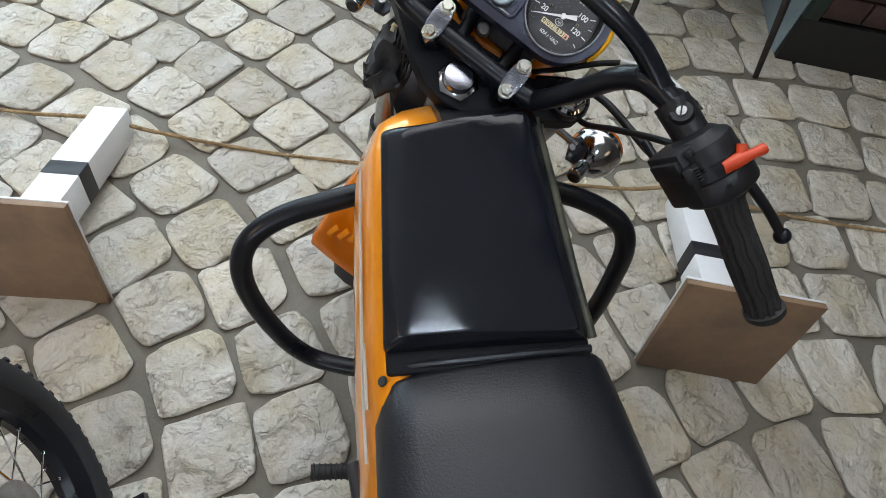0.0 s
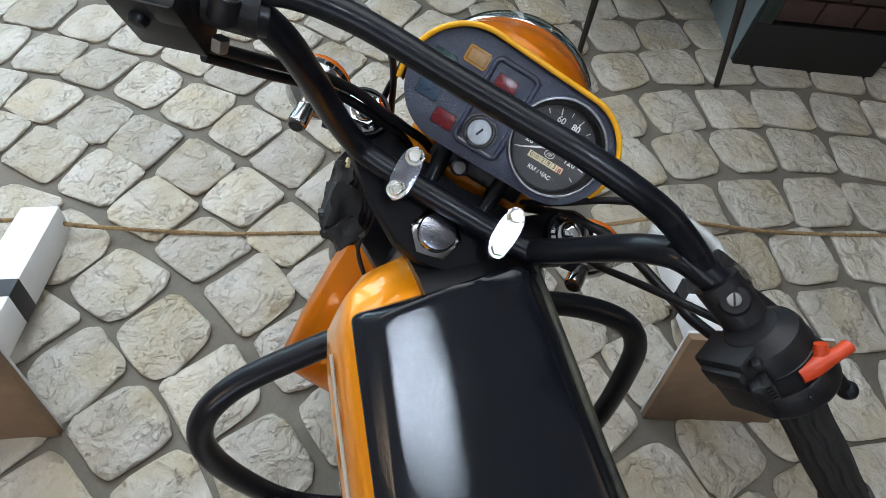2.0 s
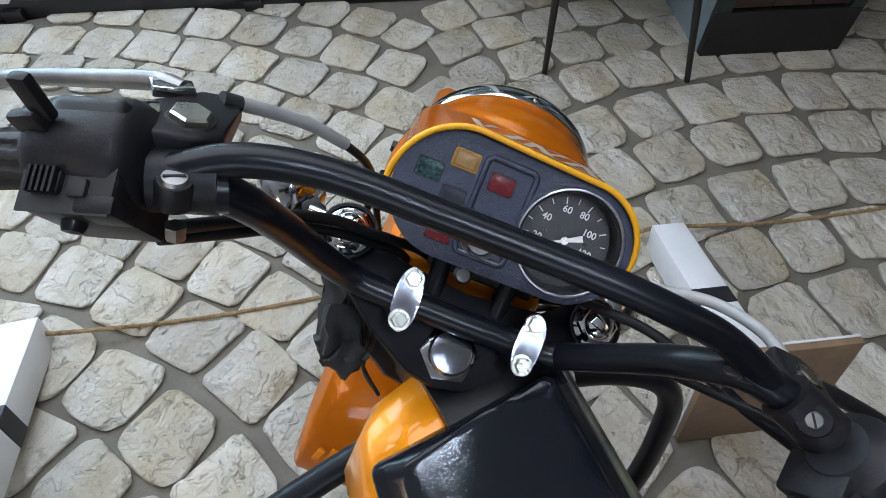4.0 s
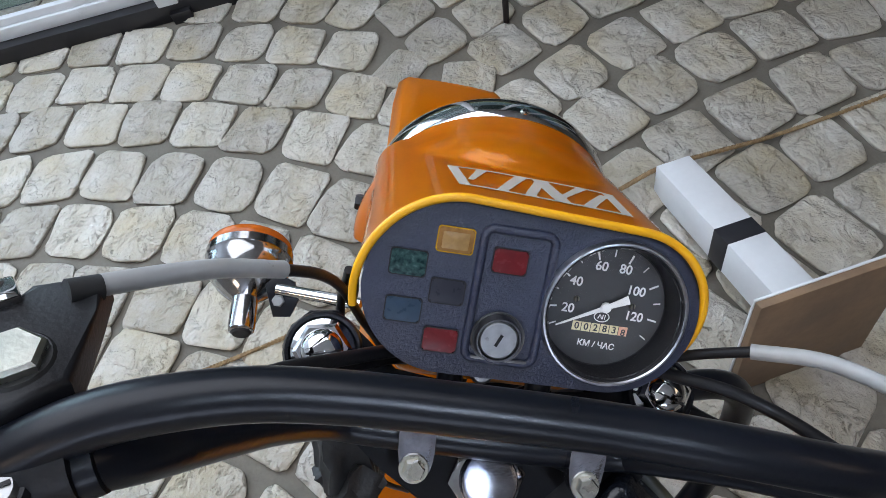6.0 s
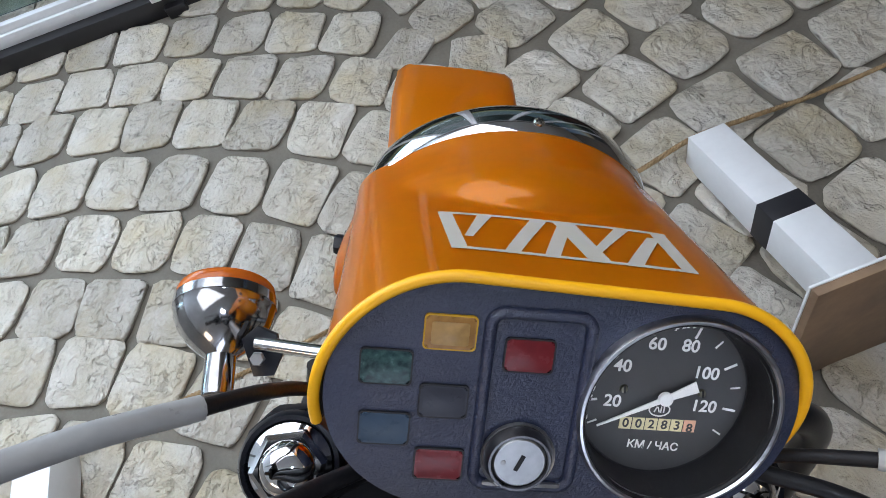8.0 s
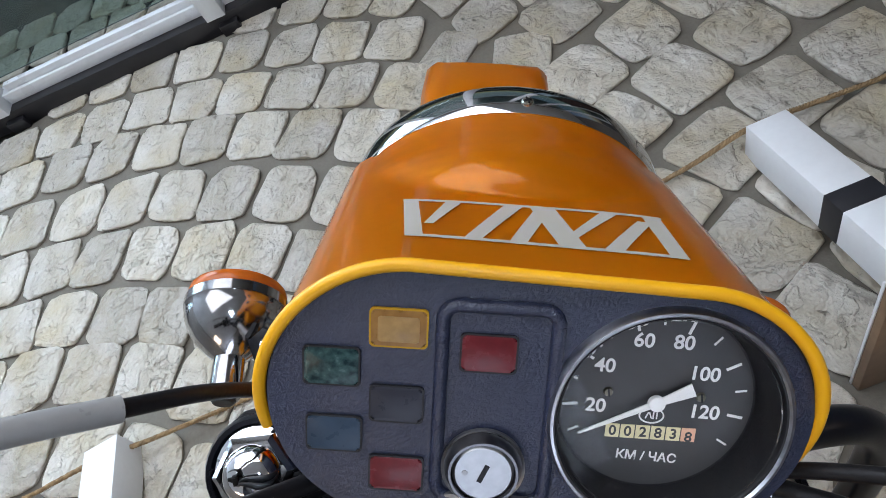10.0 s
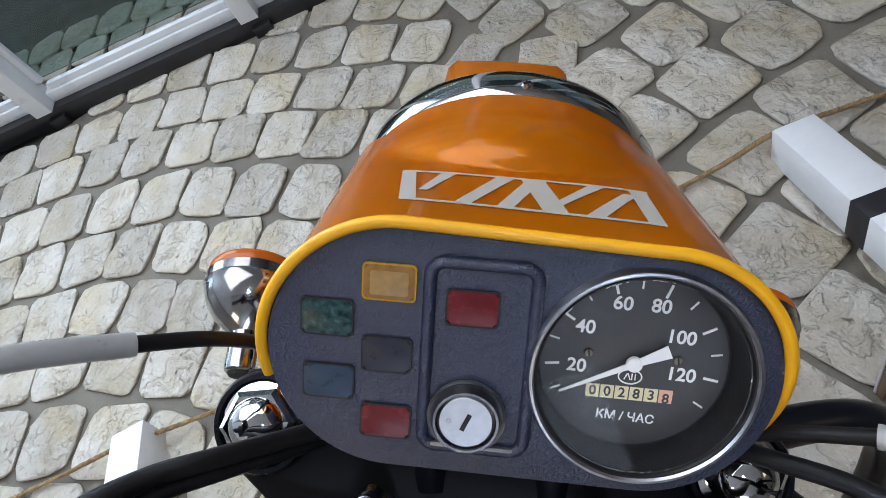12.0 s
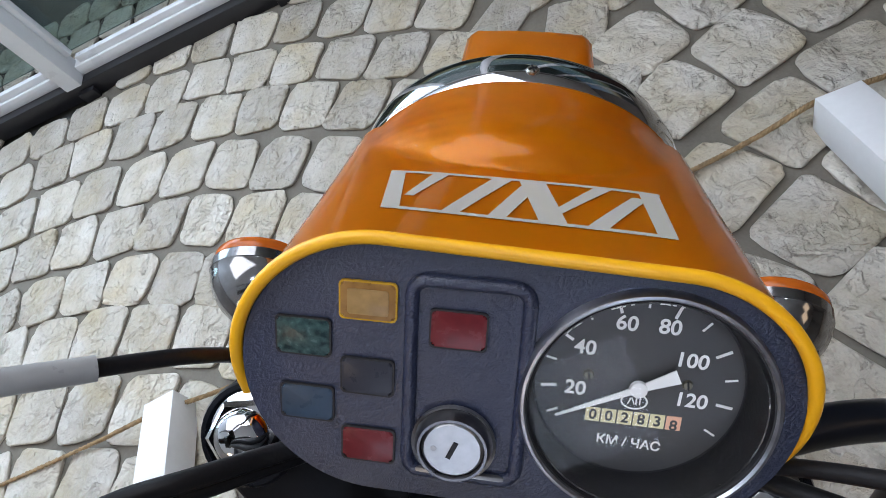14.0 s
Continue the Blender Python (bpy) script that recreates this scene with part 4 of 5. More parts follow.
bike("housing_lid", box(0.034, 0.008, 0.016, D @ pose(-0.006, -0.0255, 0.044), 0.002), BLACKPL, drum)
bike("housing_ridge", box(0.003, 0.020, 0.005, D @ pose(0.0255, 0.002, 0.012, 0, 0, 20), 0.0012), BLACKPL, drum)
bike("housing_seam", lathe([(0.0302, 0.033), (0.0309, 0.0334), (0.0309, 0.0348), (0.0302, 0.0352)], DC, 44), BLACKTUBE, drum)
red = bike("red_switch", tube([(0.0245, 0.0, 0.0275), (0.029, 0.009, 0.0265), (0.0325, 0.019, 0.0255)], [0.0062, 0.0068, 0.0060], D, 12), RED, drum, "red stop switch")
bike("red_tab", tube([(0.0320, 0.017, 0.0255), (0.0360, 0.026, 0.0240), (0.0375, 0.034, 0.0225)], [0.0054, 0.0046, 0.0050], D, 12), RED, red)
bike("red_stub", tube([(0.0305, 0.017, 0.028), (0.032, 0.022, 0.036)], [0.0052, 0.0044], D, 10), RED, red)
slider = bike("slider", box(0.010, 0.020, 0.014, D @ pose(0.0140, -0.0225, 0.037, 0, 0, 48), 0.002), BLACKPL, drum)
for k in range(5):
    bike("rib", box(0.004, 0.020, 0.0013, D @ pose(0.0140, -0.0225, 0.037, 0, 0, 48) @ pose(0.0062, 0, -0.0055 + 0.00275 * k)), RUBBER, slider)
bike("slider_nub", box(0.006, 0.008, 0.006, D @ pose(0.0185, -0.0165, 0.053, 0, 0, 40), 0.0015), BLACKPL, drum)
bike("cable_horn", tube([(0.236, 0.0, 0.13), (0.232, 0.018, 0.09), (0.222, 0.03, 0.068), (0.205, 0.042, 0.06)], 0.005, STEER, 10), BLACKTUBE, drum)

# left switch housing: a squared box with slider and horn button
Lm = STEER @ frame_of((-0.262, 0.009, 0.158), (0.055, 0.014, 0.012), (0, 0, 1))
lbox = bike("switch_housing", lathe([(0, -0.002), (0.028, -0.002), (0.031, 0.003), (0.031, 0.042), (0.027, 0.048), (0.018, 0.052), (0, 0.052)], Lm, 36), BLACKPL, None, "black plastic switch housing")
bike("housing_block", box(0.054, 0.050, 0.048, Lm @ pose(-0.004, 0.013, 0.024), 0.003, segs=2), BLACKPL, lbox)
bike("housing_step", box(0.040, 0.030, 0.040, Lm @ pose(0.008, -0.008, 0.026), 0.006, segs=3), BLACKPL, lbox)
ls = bike("slider", box(0.010, 0.012, 0.016, Lm @ pose(0.022, 0.024, 0.014), 0.002), BLACKPL, lbox)
for k in range(5):
    bike("rib", box(0.004, 0.013, 0.0014, Lm @ pose(0.028, 0.024, 0.008 + 0.003 * k)), BLACKPL, ls)
bike("horn_button", lathe([(0, 0.006), (0.005, 0.005), (0.0062, 0.002), (0.0062, -0.002), (0, -0.002)], Lm @ pose(0.004, 0.0385, 0.018, -90, 0, 0), 20), BLACKTUBE, lbox)

bike("housing_step", box(0.022, 0.010, 0.020, Lm @ pose(0.0135, 0.0335, 0.039), 0.002), BLACKPL, lbox)
bike("housing_seam", box(0.0012, 0.052, 0.046, Lm @ pose(0.0232, 0.0132, 0.024)), RUBBER, lbox)
bike("slider_nub", box(0.007, 0.010, 0.010, Lm @ pose(0.023, 0.026, 0.030), 0.002), RUBBER, lbox)
choke = bike("choke_lever", box(0.010, 0.007, 0.026, STEER @ pose(-0.262, 0.020, 0.203, -20, -14, 10), 0.002), BLACKPL, lbox, "black choke lever")
bike("choke_root", box(0.020, 0.008, 0.012, STEER @ pose(-0.266, 0.012, 0.190, -20, -30, 10), 0.003), BLACKPL, choke)

SCREW_R = (0.189, 0.017, 0.172)
# lever perches, levers and their screws; the one for the brake hangs lower
for s in (-1, 1):
    dy, drop = (0.009, -14) if s < 0 else (0.0, -56)
    perch = bike("lever_perch", tube([(-0.214, 0.003 + dy, 0.1635), (-0.182, 0.015 + dy, 0.1600)] if s < 0 else [(0.216, 0.014, 0.157), (0.180, 0.029, 0.157)], 0.0178 if s < 0 else 0.0165, STEER, 24, round_run=False), BLACKPL, None, "black lever perch")
    if s < 0:
        PM = STEER @ pose(-0.209, 0.051, 0.166, -40) @ pose(0, 0, 0, 0, 0, 27)
        bike("perch_arm", prism([(-0.031, -0.004), (-0.027, 0.011), (-0.018, 0.020), (0.001, 0.026), (0.005, 0.0385), (0.031, 0.0385), (0.026, 0.018), (0.017, -0.014), (0.0, -0.020), (-0.02, -0.018)], 0.016, PM, 0.003, segs=3), BLACKPL, perch)
        bike("pivot_washer", lathe([(0, 0.0012), (0.0125, 0.0012), (0.0135, 0.0), (0, 0)], PM, 28), RUBBER, perch)
        bike("pivot_bolt", hexbolt(0.0118, 0.0055, PM @ pose(0, 0, 0.0, 0, 0, 14)), ZINC, perch)
        bike("arm_screw", lathe([(0, 0.003), (0.005, 0.0024), (0.006, 0.0), (0, 0)], PM @ pose(-0.021, 0.006, 0), 18), ZINC, perch)
        bike("screw_slot", box(0.0014, 0.0095, 0.0008, PM @ pose(-0.021, 0.006, 0.0029, 0, 0, -60)), BLACKPL, perch)
        bike("cable_socket", lathe([(0, 0.002), (0.0055, 0.002), (0.0055, -0.01), (0, -0.01)], STEER @ frame_of((-0.200, 0.0805, 0.139), (0.7, 0.35, -0.6)), 18), RUBBER, perch)
        bike("lever_root", box(0.024, 0.013, 0.007, PM @ pose(-0.010, 0.032, 0.0005, 0, 0, 12), 0.0015), CHROME, perch, "bright lever root")
        bike("screw_boss", lathe([(0, 0.001), (0.0085, 0.001), (0.0098, -0.001), (0.0105, -0.014), (0, -0.014)], STEER @ pose(-0.197, 0.012, 0.1785, -32), 24), BLACKPL, perch)
        bike("clamp_screw", lathe([(0, 0.003), (0.0062, 0.0024), (0.0072, 0.0), (0, 0)], STEER @ pose(-0.197, 0.012, 0.1785, -32) @ pose(0, 0, 0.001), 20), STEELDIM, perch)
        bike("screw_slot", box(0.0015, 0.0112, 0.0008, STEER @ pose(-0.197, 0.012, 0.1785, -32) @ pose(0, 0, 0.0039, 0, 0, -55)), BLACKPL, perch)
        bike("clamp_nut", hexbolt(0.006, 0.009, STEER @ frame_of((-0.193, -0.006, 0.160), (0.1, -0.65, -0.75))), STEELDIM, perch)
    else:
        bike("perch_arm", prism([(-0.016, -0.004), (0.018, -0.004), (0.020, 0.012), (0.014, 0.050), (0.004, 0.060), (-0.018, 0.058), (-0.026, 0.04), (-0.02, 0.01)], 0.018, STEER @ pose(0.203, 0.022, 0.170, -42, 4, -6), 0.004), BLACKPL, perch)
        bike("pivot_bolt", hexbolt(0.0098, 0.004, STEER @ pose(0.203, 0.022, 0.170, -42, 4, -6) @ pose(-0.002, 0.034, 0.0, 0, 0, 10)), ZINC, perch)
        SC = STEER @ frame_of(SCREW_R, (-0.55, -0.25, 0.8))
        bike("screw_boss", lathe([(0, 0.0), (0.0095, 0.0), (0.011, -0.003), (0.011, -0.014), (0, -0.014)], SC, 24), BLACKPL, perch)
        bike("clamp_screw", lathe([(0, 0.002), (0.0046, 0.0016), (0.0055, 0.0), (0, 0)], SC, 18), STEELDIM, perch)
        bike("screw_slot", box(0.0013, 0.0088, 0.0006, SC @ pose(0, 0, 0.002, 0, 0, 30)), BLACKPL, perch)
    arm = [(0.228, 0.072, 0.148), (0.245, 0.072, 0.146), (0.29, 0.064, 0.128), (0.34, 0.056, 0.104), (0.376, 0.046, 0.083)] if s < 0 else [(0.212, 0.050, 0.122), (0.24, 0.052, 0.120), (0.29, 0.050, 0.110), (0.34, 0.046, 0.096), (0.376, 0.041, 0.083)]
    lever = bike("lever", tube([(s * x, y, z) for x, y, z in arm], [0.0065, 0.0062, 0.0058, 0.0052, 0.005], STEER, 12), (BLACKPL if s > 0 else STEELDIM), None, "hand lever with ball end")
    bike("ball_end", lathe([(0, -0.009), (0.0045, -0.0078), (0.0078, -0.0045), (0.009, 0), (0.0078, 0.0045), (0.0045, 0.0078), (0, 0.009)], STEER @ pose(s * 0.378, arm[-1][1], 0.082), 20), BLACKTUBE if s > 0 else STEELDIM, lever)

# instrument panel
def stadium(r, xl=-0.047, xr=0.0555, yc=0.028, n=40):
    return [(xr + r * math.cos(radians(-90 + 180 * k / n)), yc + r * math.sin(radians(-90 + 180 * k / n))) for k in range(n + 1)] + \
           [(xl + r * math.cos(radians(90 + 180 * k / n)), yc + r * math.sin(radians(90 + 180 * k / n))) for k in range(n + 1)]


def cut_hole(ob, bm):
    """Cuts the shape bm out of ob's mesh."""
    me = bpy.data.meshes.new("cutter")
    bmesh.ops.recalc_face_normals(bm, faces=bm.faces)
    bm.to_mesh(me)
    bm.free()
    tool = bpy.data.objects.new("cutter", me)
    scene.collection.objects.link(tool)
    keep = ob.parent
    ob.parent = None
    mod = ob.modifiers.new("cut", "BOOLEAN")
    mod.operation, mod.solver, mod.object = "DIFFERENCE", "EXACT", tool
    bpy.context.view_layer.update()
    done = bpy.data.meshes.new_from_object(ob.evaluated_get(bpy.context.evaluated_depsgraph_get()))
    ob.modifiers.clear()
    done.materials.clear()
    done.materials.append(ob.data.materials[0])
    ob.data = done
    ob.parent = keep
    bpy.data.objects.remove(tool)


def rim_ring(outer, inner, z0, z1, m, bevel=0.0008):
    secs = [[(x, y, z0) for x, y in outer], [(x, y, z1) for x, y in outer], [(x, y, z1) for x, y in inner], [(x, y, z0) for x, y in inner]]
    return loft(secs + [secs[0]], True, False, m=m)


GX, GY = 0.0538, 0.0268
dash = bike("instrument_panel", prism(stadium(0.0522), 0.035, DASH, 0.004, segs=3), PANEL, None, "dark grained instrument panel")
cut_hole(dash, lathe([(0, -0.022), (0.0425, -0.022), (0.0425, 0.02), (0, 0.02)], DASH @ pose(GX, GY, 0), 80))
for name, x0, x1, y0, y1, mt, lab in (("indicator", -0.060, -0.038, 0.050, 0.0655, LAMP_Y, "amber indicator window"), ("indicator", -0.085, -0.063, 0.033, 0.049, LAMP_G, "dark green indicator window"),
                                      ("indicator", -0.0595, -0.0385, 0.019, 0.0345, LAMP_K, "dark slate indicator window"), ("indicator", -0.084, -0.062, 0.005, 0.0205, LAMP_B, "slate blue indicator window"),
                                      ("indicator", -0.0592, -0.0375, -0.011, 0.0045, LAMP_R, "dark red indicator window"), ("indicator", -0.026, -0.0045, 0.042, 0.0575, LAMP_R, "red indicator window")):
    cx, cy, w, h = (x0 + x1) / 2, (y0 + y1) / 2, x1 - x0, y1 - y0
    ind = bike(name, prism(round_rect(w - 0.0014, h - 0.0014, 0.0016), 0.004, DASH @ pose(cx, cy, 0.0013), 0.0011, segs=3), mt, dash, lab)
    bike("bezel", rim_ring(round_rect(w, h, 0.002), round_rect(w - 0.0016, h - 0.0016, 0.0014), -0.001, 0.0012, DASH @ pose(cx, cy, 0)), AMBERFRAME if mt == LAMP_Y else BLACKPL, dash)
    if mt == LAMP_Y:
        bike("lens_core", prism(round_rect(w - 0.0065, h - 0.0055, 0.001), 0.001, DASH @ pose(cx, cy - 0.0004, 0.0016), 0.0003), AMBERCORE, dash, "paler amber core")
loop = [(x, y, 0.0004) for x, y in round_rect(0.0425, 0.080, 0.006, 6, -0.0115, 0.028)]
bike("lock_surround", tube(loop + loop[:1], 0.0027, DASH, 12, round_run=False), PANEL, dash)
bike("lock_lip", box(0.036, 0.004, 0.003, DASH @ pose(-0.0115, -0.0115, 0.0014), 0.001), STEELDIM, dash, "bright steel-coloured lip")
lock = bike("ignition_lock", lathe([(0.0120, 0.004), (0.0124, 0.0064), (0.0134, 0.0064), (0.0148, 0.003), (0.0156, 0.0), (0.0156, -0.002), (0.0120, -0.002)], DASH @ pose(-0.0145, 0.003, 0.0008), 36), LOCKRING, dash, "ignition lock")
bike("lock_ring", lathe([(0.0150, 0.001), (0.0163, 0.0018), (0.0163, 0.0), (0.015, -0.001)], DASH @ pose(-0.0145, 0.003, 0.0012), 36), STEELDIM, dash)
bike("lock_face", lathe([(0, 0.0058), (0.0108, 0.0058), (0.0119, 0.0048), (0.0119, 0), (0, 0)], DASH @ pose(-0.0145, 0.003, 0.0008), 32), KEYFACE, dash)
bike("key_slot", box(0.0019, 0.0078, 0.0006, DASH @ pose(-0.0145, 0.003, 0.0066, 0, 0, -22)), BLACKPL, dash)
bike("lock_pin", lathe([(0, 0.0004), (0.0011, 0.0003), (0.0012, 0), (0, 0)], DASH @ pose(-0.0215, 0.003, 0.0065), 10), STEELDIM, dash)
# speedometer
F = DASH @ pose(GX, GY, -0.0165)
speedo = bike("speedometer", lathe([(0, 0.0), (0.0396, 0.0), (0.0396, -0.006), (0, -0.006)], F, 64), DIAL, None, "round black speedometer with white print")
bike("bezel", lathe([(0.0392, 0.0005), (0.0400, 0.0006), (0.0412, 0.018), (0.0422, 0.0200), (0.0429, 0.0202), (0.0429, 0.0165), (0.0424, 0.0), (0.0392, -0.001)], F, 64), BLACKPL, speedo)
bike("bezel_ring", lathe([(0.0428, 0.0203), (0.0435, 0.0214), (0.0446, 0.0212), (0.0456, 0.0196), (0.0459, 0.0162), (0.0428, 0.0166)], F, 80), RINGSTEEL, speedo, "chromed bezel ring")
for deg, big in ((187, 1), (167, 0), (148, 1), (128, 0), (108, 1), (90, 0), (71, 1), (51, 0), (29, 1), (10, 0), (-9, 1), (-30, 0), (206, 0)):
    a = radians(deg)
    l0 = 0.0062 if big else 0.0046
    bike("tick", box(l0, 0.0011 if big else 0.0008, 0.0003, F @ pose(0, 0, 0.0002, 0, 0, deg) @ pose(0.0368 - l0 / 2, 0, 0)), MARK, speedo)
for txt, x, y in (("20", -0.0245, -0.0046), ("40", -0.0225, 0.0145), ("60", -0.0075, 0.0270), ("80", 0.0092, 0.0270), ("100", 0.0198, 0.0132), ("120", 0.0222, -0.0048)):
    lettering(txt, 0.0083, F @ pose(x * 0.94, y * 0.93, 0.0003, 0, 0, -2), MARK, speedo, "numeral")
lettering("КМ / ЧАС", 0.0056, F @ pose(0.0002, -0.0262, 0.0003, 0, 0, -2), MARK, speedo, "unit_text")
bike("maker_oval", rim_ring([(0.0052 * math.cos(2 * math.pi * k / 24), 0.0036 * math.sin(2 * math.pi * k / 24)) for k in range(24)], [(0.0046 * math.cos(2 * math.pi * k / 24), 0.0030 * math.sin(2 * math.pi * k / 24)) for k in range(24)], 0, 0.0003, F @ pose(0, -0.0072, 0.0002)), MARK, speedo)
for dx, rz in ((-0.0018, 68), (-0.0004, -68), (0.0008, 90), (0.0022, 90)):
    bike("maker_bar", box(0.0030, 0.0005, 0.0003, F @ pose(dx, -0.0072, 0.0003, 0, 0, rz)), MARK, speedo)
for k in range(6):
    x = -0.0150 + 0.0062 * k
    bike("counter_drum", box(0.0056, 0.0060, 0.0004, F @ pose(x, -0.0150, 0.0002, 0, 0, 0)), ODO if k < 5 else ODORED, speedo)
    lettering("002838"[k], 0.0062, F @ pose(x, -0.0150 - (0.001 if k == 5 else 0), 0.0006), DIAL, speedo, "counter_digit")
for sx in (-1, 1):
    bike("dial_screw", lathe([(0, 0.0012), (0.0016, 0.0010), (0.0021, 0.0), (0, 0)], F @ pose(sx * 0.0186, 0.0022, 0), 16), SCREWDARK, speedo)
    bike("screw_slot", box(0.0007, 0.0036, 0.0003, F @ pose(sx * 0.0186, 0.0022, 0.0012, 0, 0, 10)), BLACKPL, speedo)
needle_m = F @ pose(0, 0, 0.004, 0, 0, 207)
bike("needle", prism([(0.0, -0.0014), (0.0335, -0.0004), (0.0335, 0.0004), (0.0, 0.0014), (-0.005, 0.0018), (-0.0155, 0.0029), (-0.0155, -0.0029), (-0.005, -0.0018)], 0.0006, needle_m), MARK, speedo, "white pointer")
bike("needle_hub", lathe([(0, 0.0016), (0.0018, 0.0015), (0.0032, 0.0008), (0.0034, -0.001), (0, -0.001)], needle_m, 24), MARK, speedo)
pane = bike("dial_glass", lathe([(0, 0.0192), (0.0411, 0.0192), (0.0411, 0.0180), (0, 0.0180)], F, 48), CLEAR, speedo, "clear dial glass")
pane.visible_shadow = False

# headlight nacelle: a flat-topped hood from the panel's outline, blended into the round bowl of the lamp
def hood_edge(grow=0.0, rise=0.0):
    """The hood's edge about the panel, in the panel's frame; its ends sweep back."""
    left = [(-0.0445 + (0.0591 + grow) * math.cos(radians(a)), 0.0211 + (0.0623 + grow) * math.sin(radians(a))) for a in np.linspace(191.5, 90, 18)]
    right = [(0.0575 + (0.0530 + grow) * math.cos(radians(a)), 0.0253 + (0.0543 + grow) * math.sin(radians(a))) for a in np.linspace(90, -23, 18)]
    flat = [(left[-1][0] + (right[0][0] - left[-1][0]) * t, left[-1][1] + (right[0][1] - left[-1][1]) * t) for t in np.linspace(0, 1, 14)[1:-1]]
    out = []
    for x, y in left + flat + right:
        top = 0.0834 - 0.0038 * min(1, max(0, (x + 0.0445) / 0.102)) + grow
        out.append(Vector((x, y, 0.0045 + rise - (2.52 if x < 0 else 2.7) * (top - y) ** 2)))
    return out


def bowl_radius(w):
    """The lamp bowl's radius at w along its axis, measured from the chromed rim."""
    return float(np.interp(w, (-0.150, -0.100, -0.090, -0.084, -0.080, -0.076, -0.072, -0.067, -0.061, -0.054, -0.047, -0.040, -0.032, -0.024, -0.017, -0.012), (0.0, 0.080, 0.096, 0.1035, 0.1075, 0.1104, 0.1123, 0.1136, 0.1140, 0.1134, 0.1120, 0.1099, 0.1071, 0.1047, 0.1030, 0.1020)))


S_DASH = STEER.inverted() @ DASH
HOOD_N = 48
back = [S_DASH @ p for p in hood_edge()]
ring = []
for a in list(np.linspace(206, 115, 18)) + [None] * 12 + list(np.linspace(65, -26, 18)):
    if a is None:
        x = -0.0636 + 0.1272 * (len(ring) - 17) / 13
        u = 0.072 * (1 - (abs(x) / 0.1045) ** 3.5) ** (1 / 3.5)
    else:
        c, q = math.cos(radians(a)), math.sin(radians(a))
        x, u = 0.1045 * math.copysign(abs(c) ** 0.571, c), (0.072 * abs(q) ** 0.571 if q > 0 else 0.10 * q)
    ring.append(HEAD_MID - HEAD_WAY * 0.012 + Vector((x, 0, 0)) + HEAD_UP * u)


def hood_point(p):
    """Swells a point of the hood's straight sweep to the bowl, with a soft hollow where the two meet."""
    d = p - HEAD_MID
    w, u = d.dot(HEAD_WAY), d.dot(HEAD_UP)
    r = math.hypot(d.x, u)
    b, k = bowl_radius(w), 0.0016
    h = max(k - abs(r - b), 0) / k
    f = (max(r, b) + h * h * k * 0.25) / r
    return HEAD_MID + HEAD_WAY * w + HEAD_UP * (u * f) + Vector((d.x * f, 0, 0))


bm = loft([[hood_point(p.lerp(q, t)) for p, q in zip(back, ring)] for t in np.linspace(0, 1, 76)], False, False, m=STEER)
bmesh.ops.solidify(bm, geom=bm.faces[:], thickness=0.0025)
hood = bike("headlight_hood", bm, ORANGE, None, "glossy orange headlight hood")
bike("hood_trim", tube([S_DASH @ p for p in hood_edge(0.0, 0.0005)], 0.0026, STEER, 10, 2), YELLOW, hood, "bright yellow hood edge")
bowl = bike("headlight_bowl", lathe([(0, -0.100), (0.05, -0.095), (0.08, -0.082), (0.095, -0.062), (0.099, -0.04), (0.100, -0.010), (0, -0.010)], HEAD, 56), ORANGE, hood, "domed orange headlight bowl")
bike("headlight_rim", lathe([(0.098, -0.015), (0.1030, -0.0148), (0.1038, -0.012), (0.1040, -0.005), (0.1030, 0.002), (0.1005, 0.009), (0.0965, 0.0145), (0.091, 0.018), (0.086, 0.018), (0.083, 0.013), (0.083, -0.008)], HEAD, 96), CHROME, hood, "chromed headlight rim")
bike("headlight_lens", lathe([(0.0845, 0.010), (0.07, 0.018), (0.04, 0.024), (0, 0.027), (0, 0.023), (0.04, 0.020), (0.07, 0.014), (0.0845, 0.006)], HEAD, 48), CLEAR, hood, "clear headlight lens")
bike("reflector", lathe([(0.083, 0.004), (0.07, -0.02), (0.045, -0.045), (0.015, -0.058), (0, -0.06)], HEAD, 40), CHROME, hood)
screw = STEER @ frame_of(HEAD_MID + HEAD_UP * 0.1035 + HEAD_WAY * -0.007 + Vector((0.004, 0, 0)), HEAD_UP)
bike("rim_screw", lathe([(0, 0.0022), (0.0026, 0.0018), (0.0036, 0.0004), (0.0036, -0.002), (0, -0.002)], screw, 16), ZINC, hood)
for turn in (20, 110):
    bike("screw_slot", box(0.0009, 0.0046, 0.0004, screw @ pose(0, 0, 0.0022, 0, 0, turn)), BLACKPL, hood)
for s in (-1, 1):
    bike("mount_bolt", hexbolt(0.007, 0.007, STEER @ frame_of((s * 0.1095, 0.196, -0.093), (s, 0, 0), (0, 1, 0))), BLACKTUBE, hood, "dark mounting bolt")
    bike("mount_washer", lathe([(0, 0.002), (0.010, 0.002), (0.010, 0), (0, 0)], STEER @ frame_of((s * 0.1075, 0.196, -0.093), (s, 0, 0), (0, 1, 0)), 20), BLACKPL, hood)

liner = [[S_DASH @ p for p in hood_edge(-0.0022, z)] for z in (-0.030, -0.0004)]
bm = loft(liner, False, False, m=STEER)
bmesh.ops.solidify(bm, geom=bm.faces[:], thickness=0.0012)
bike("hood_liner", bm, LINER, hood, "dull grey-brown lining inside the hood edge")
bike("lower_shell", box(0.15, 0.10, 0.05, STEER @ pose(0.0, 0.112, -0.050, 12, 0, 0), 0.018, segs=4), ORANGE, hood, "orange shell under the panel")
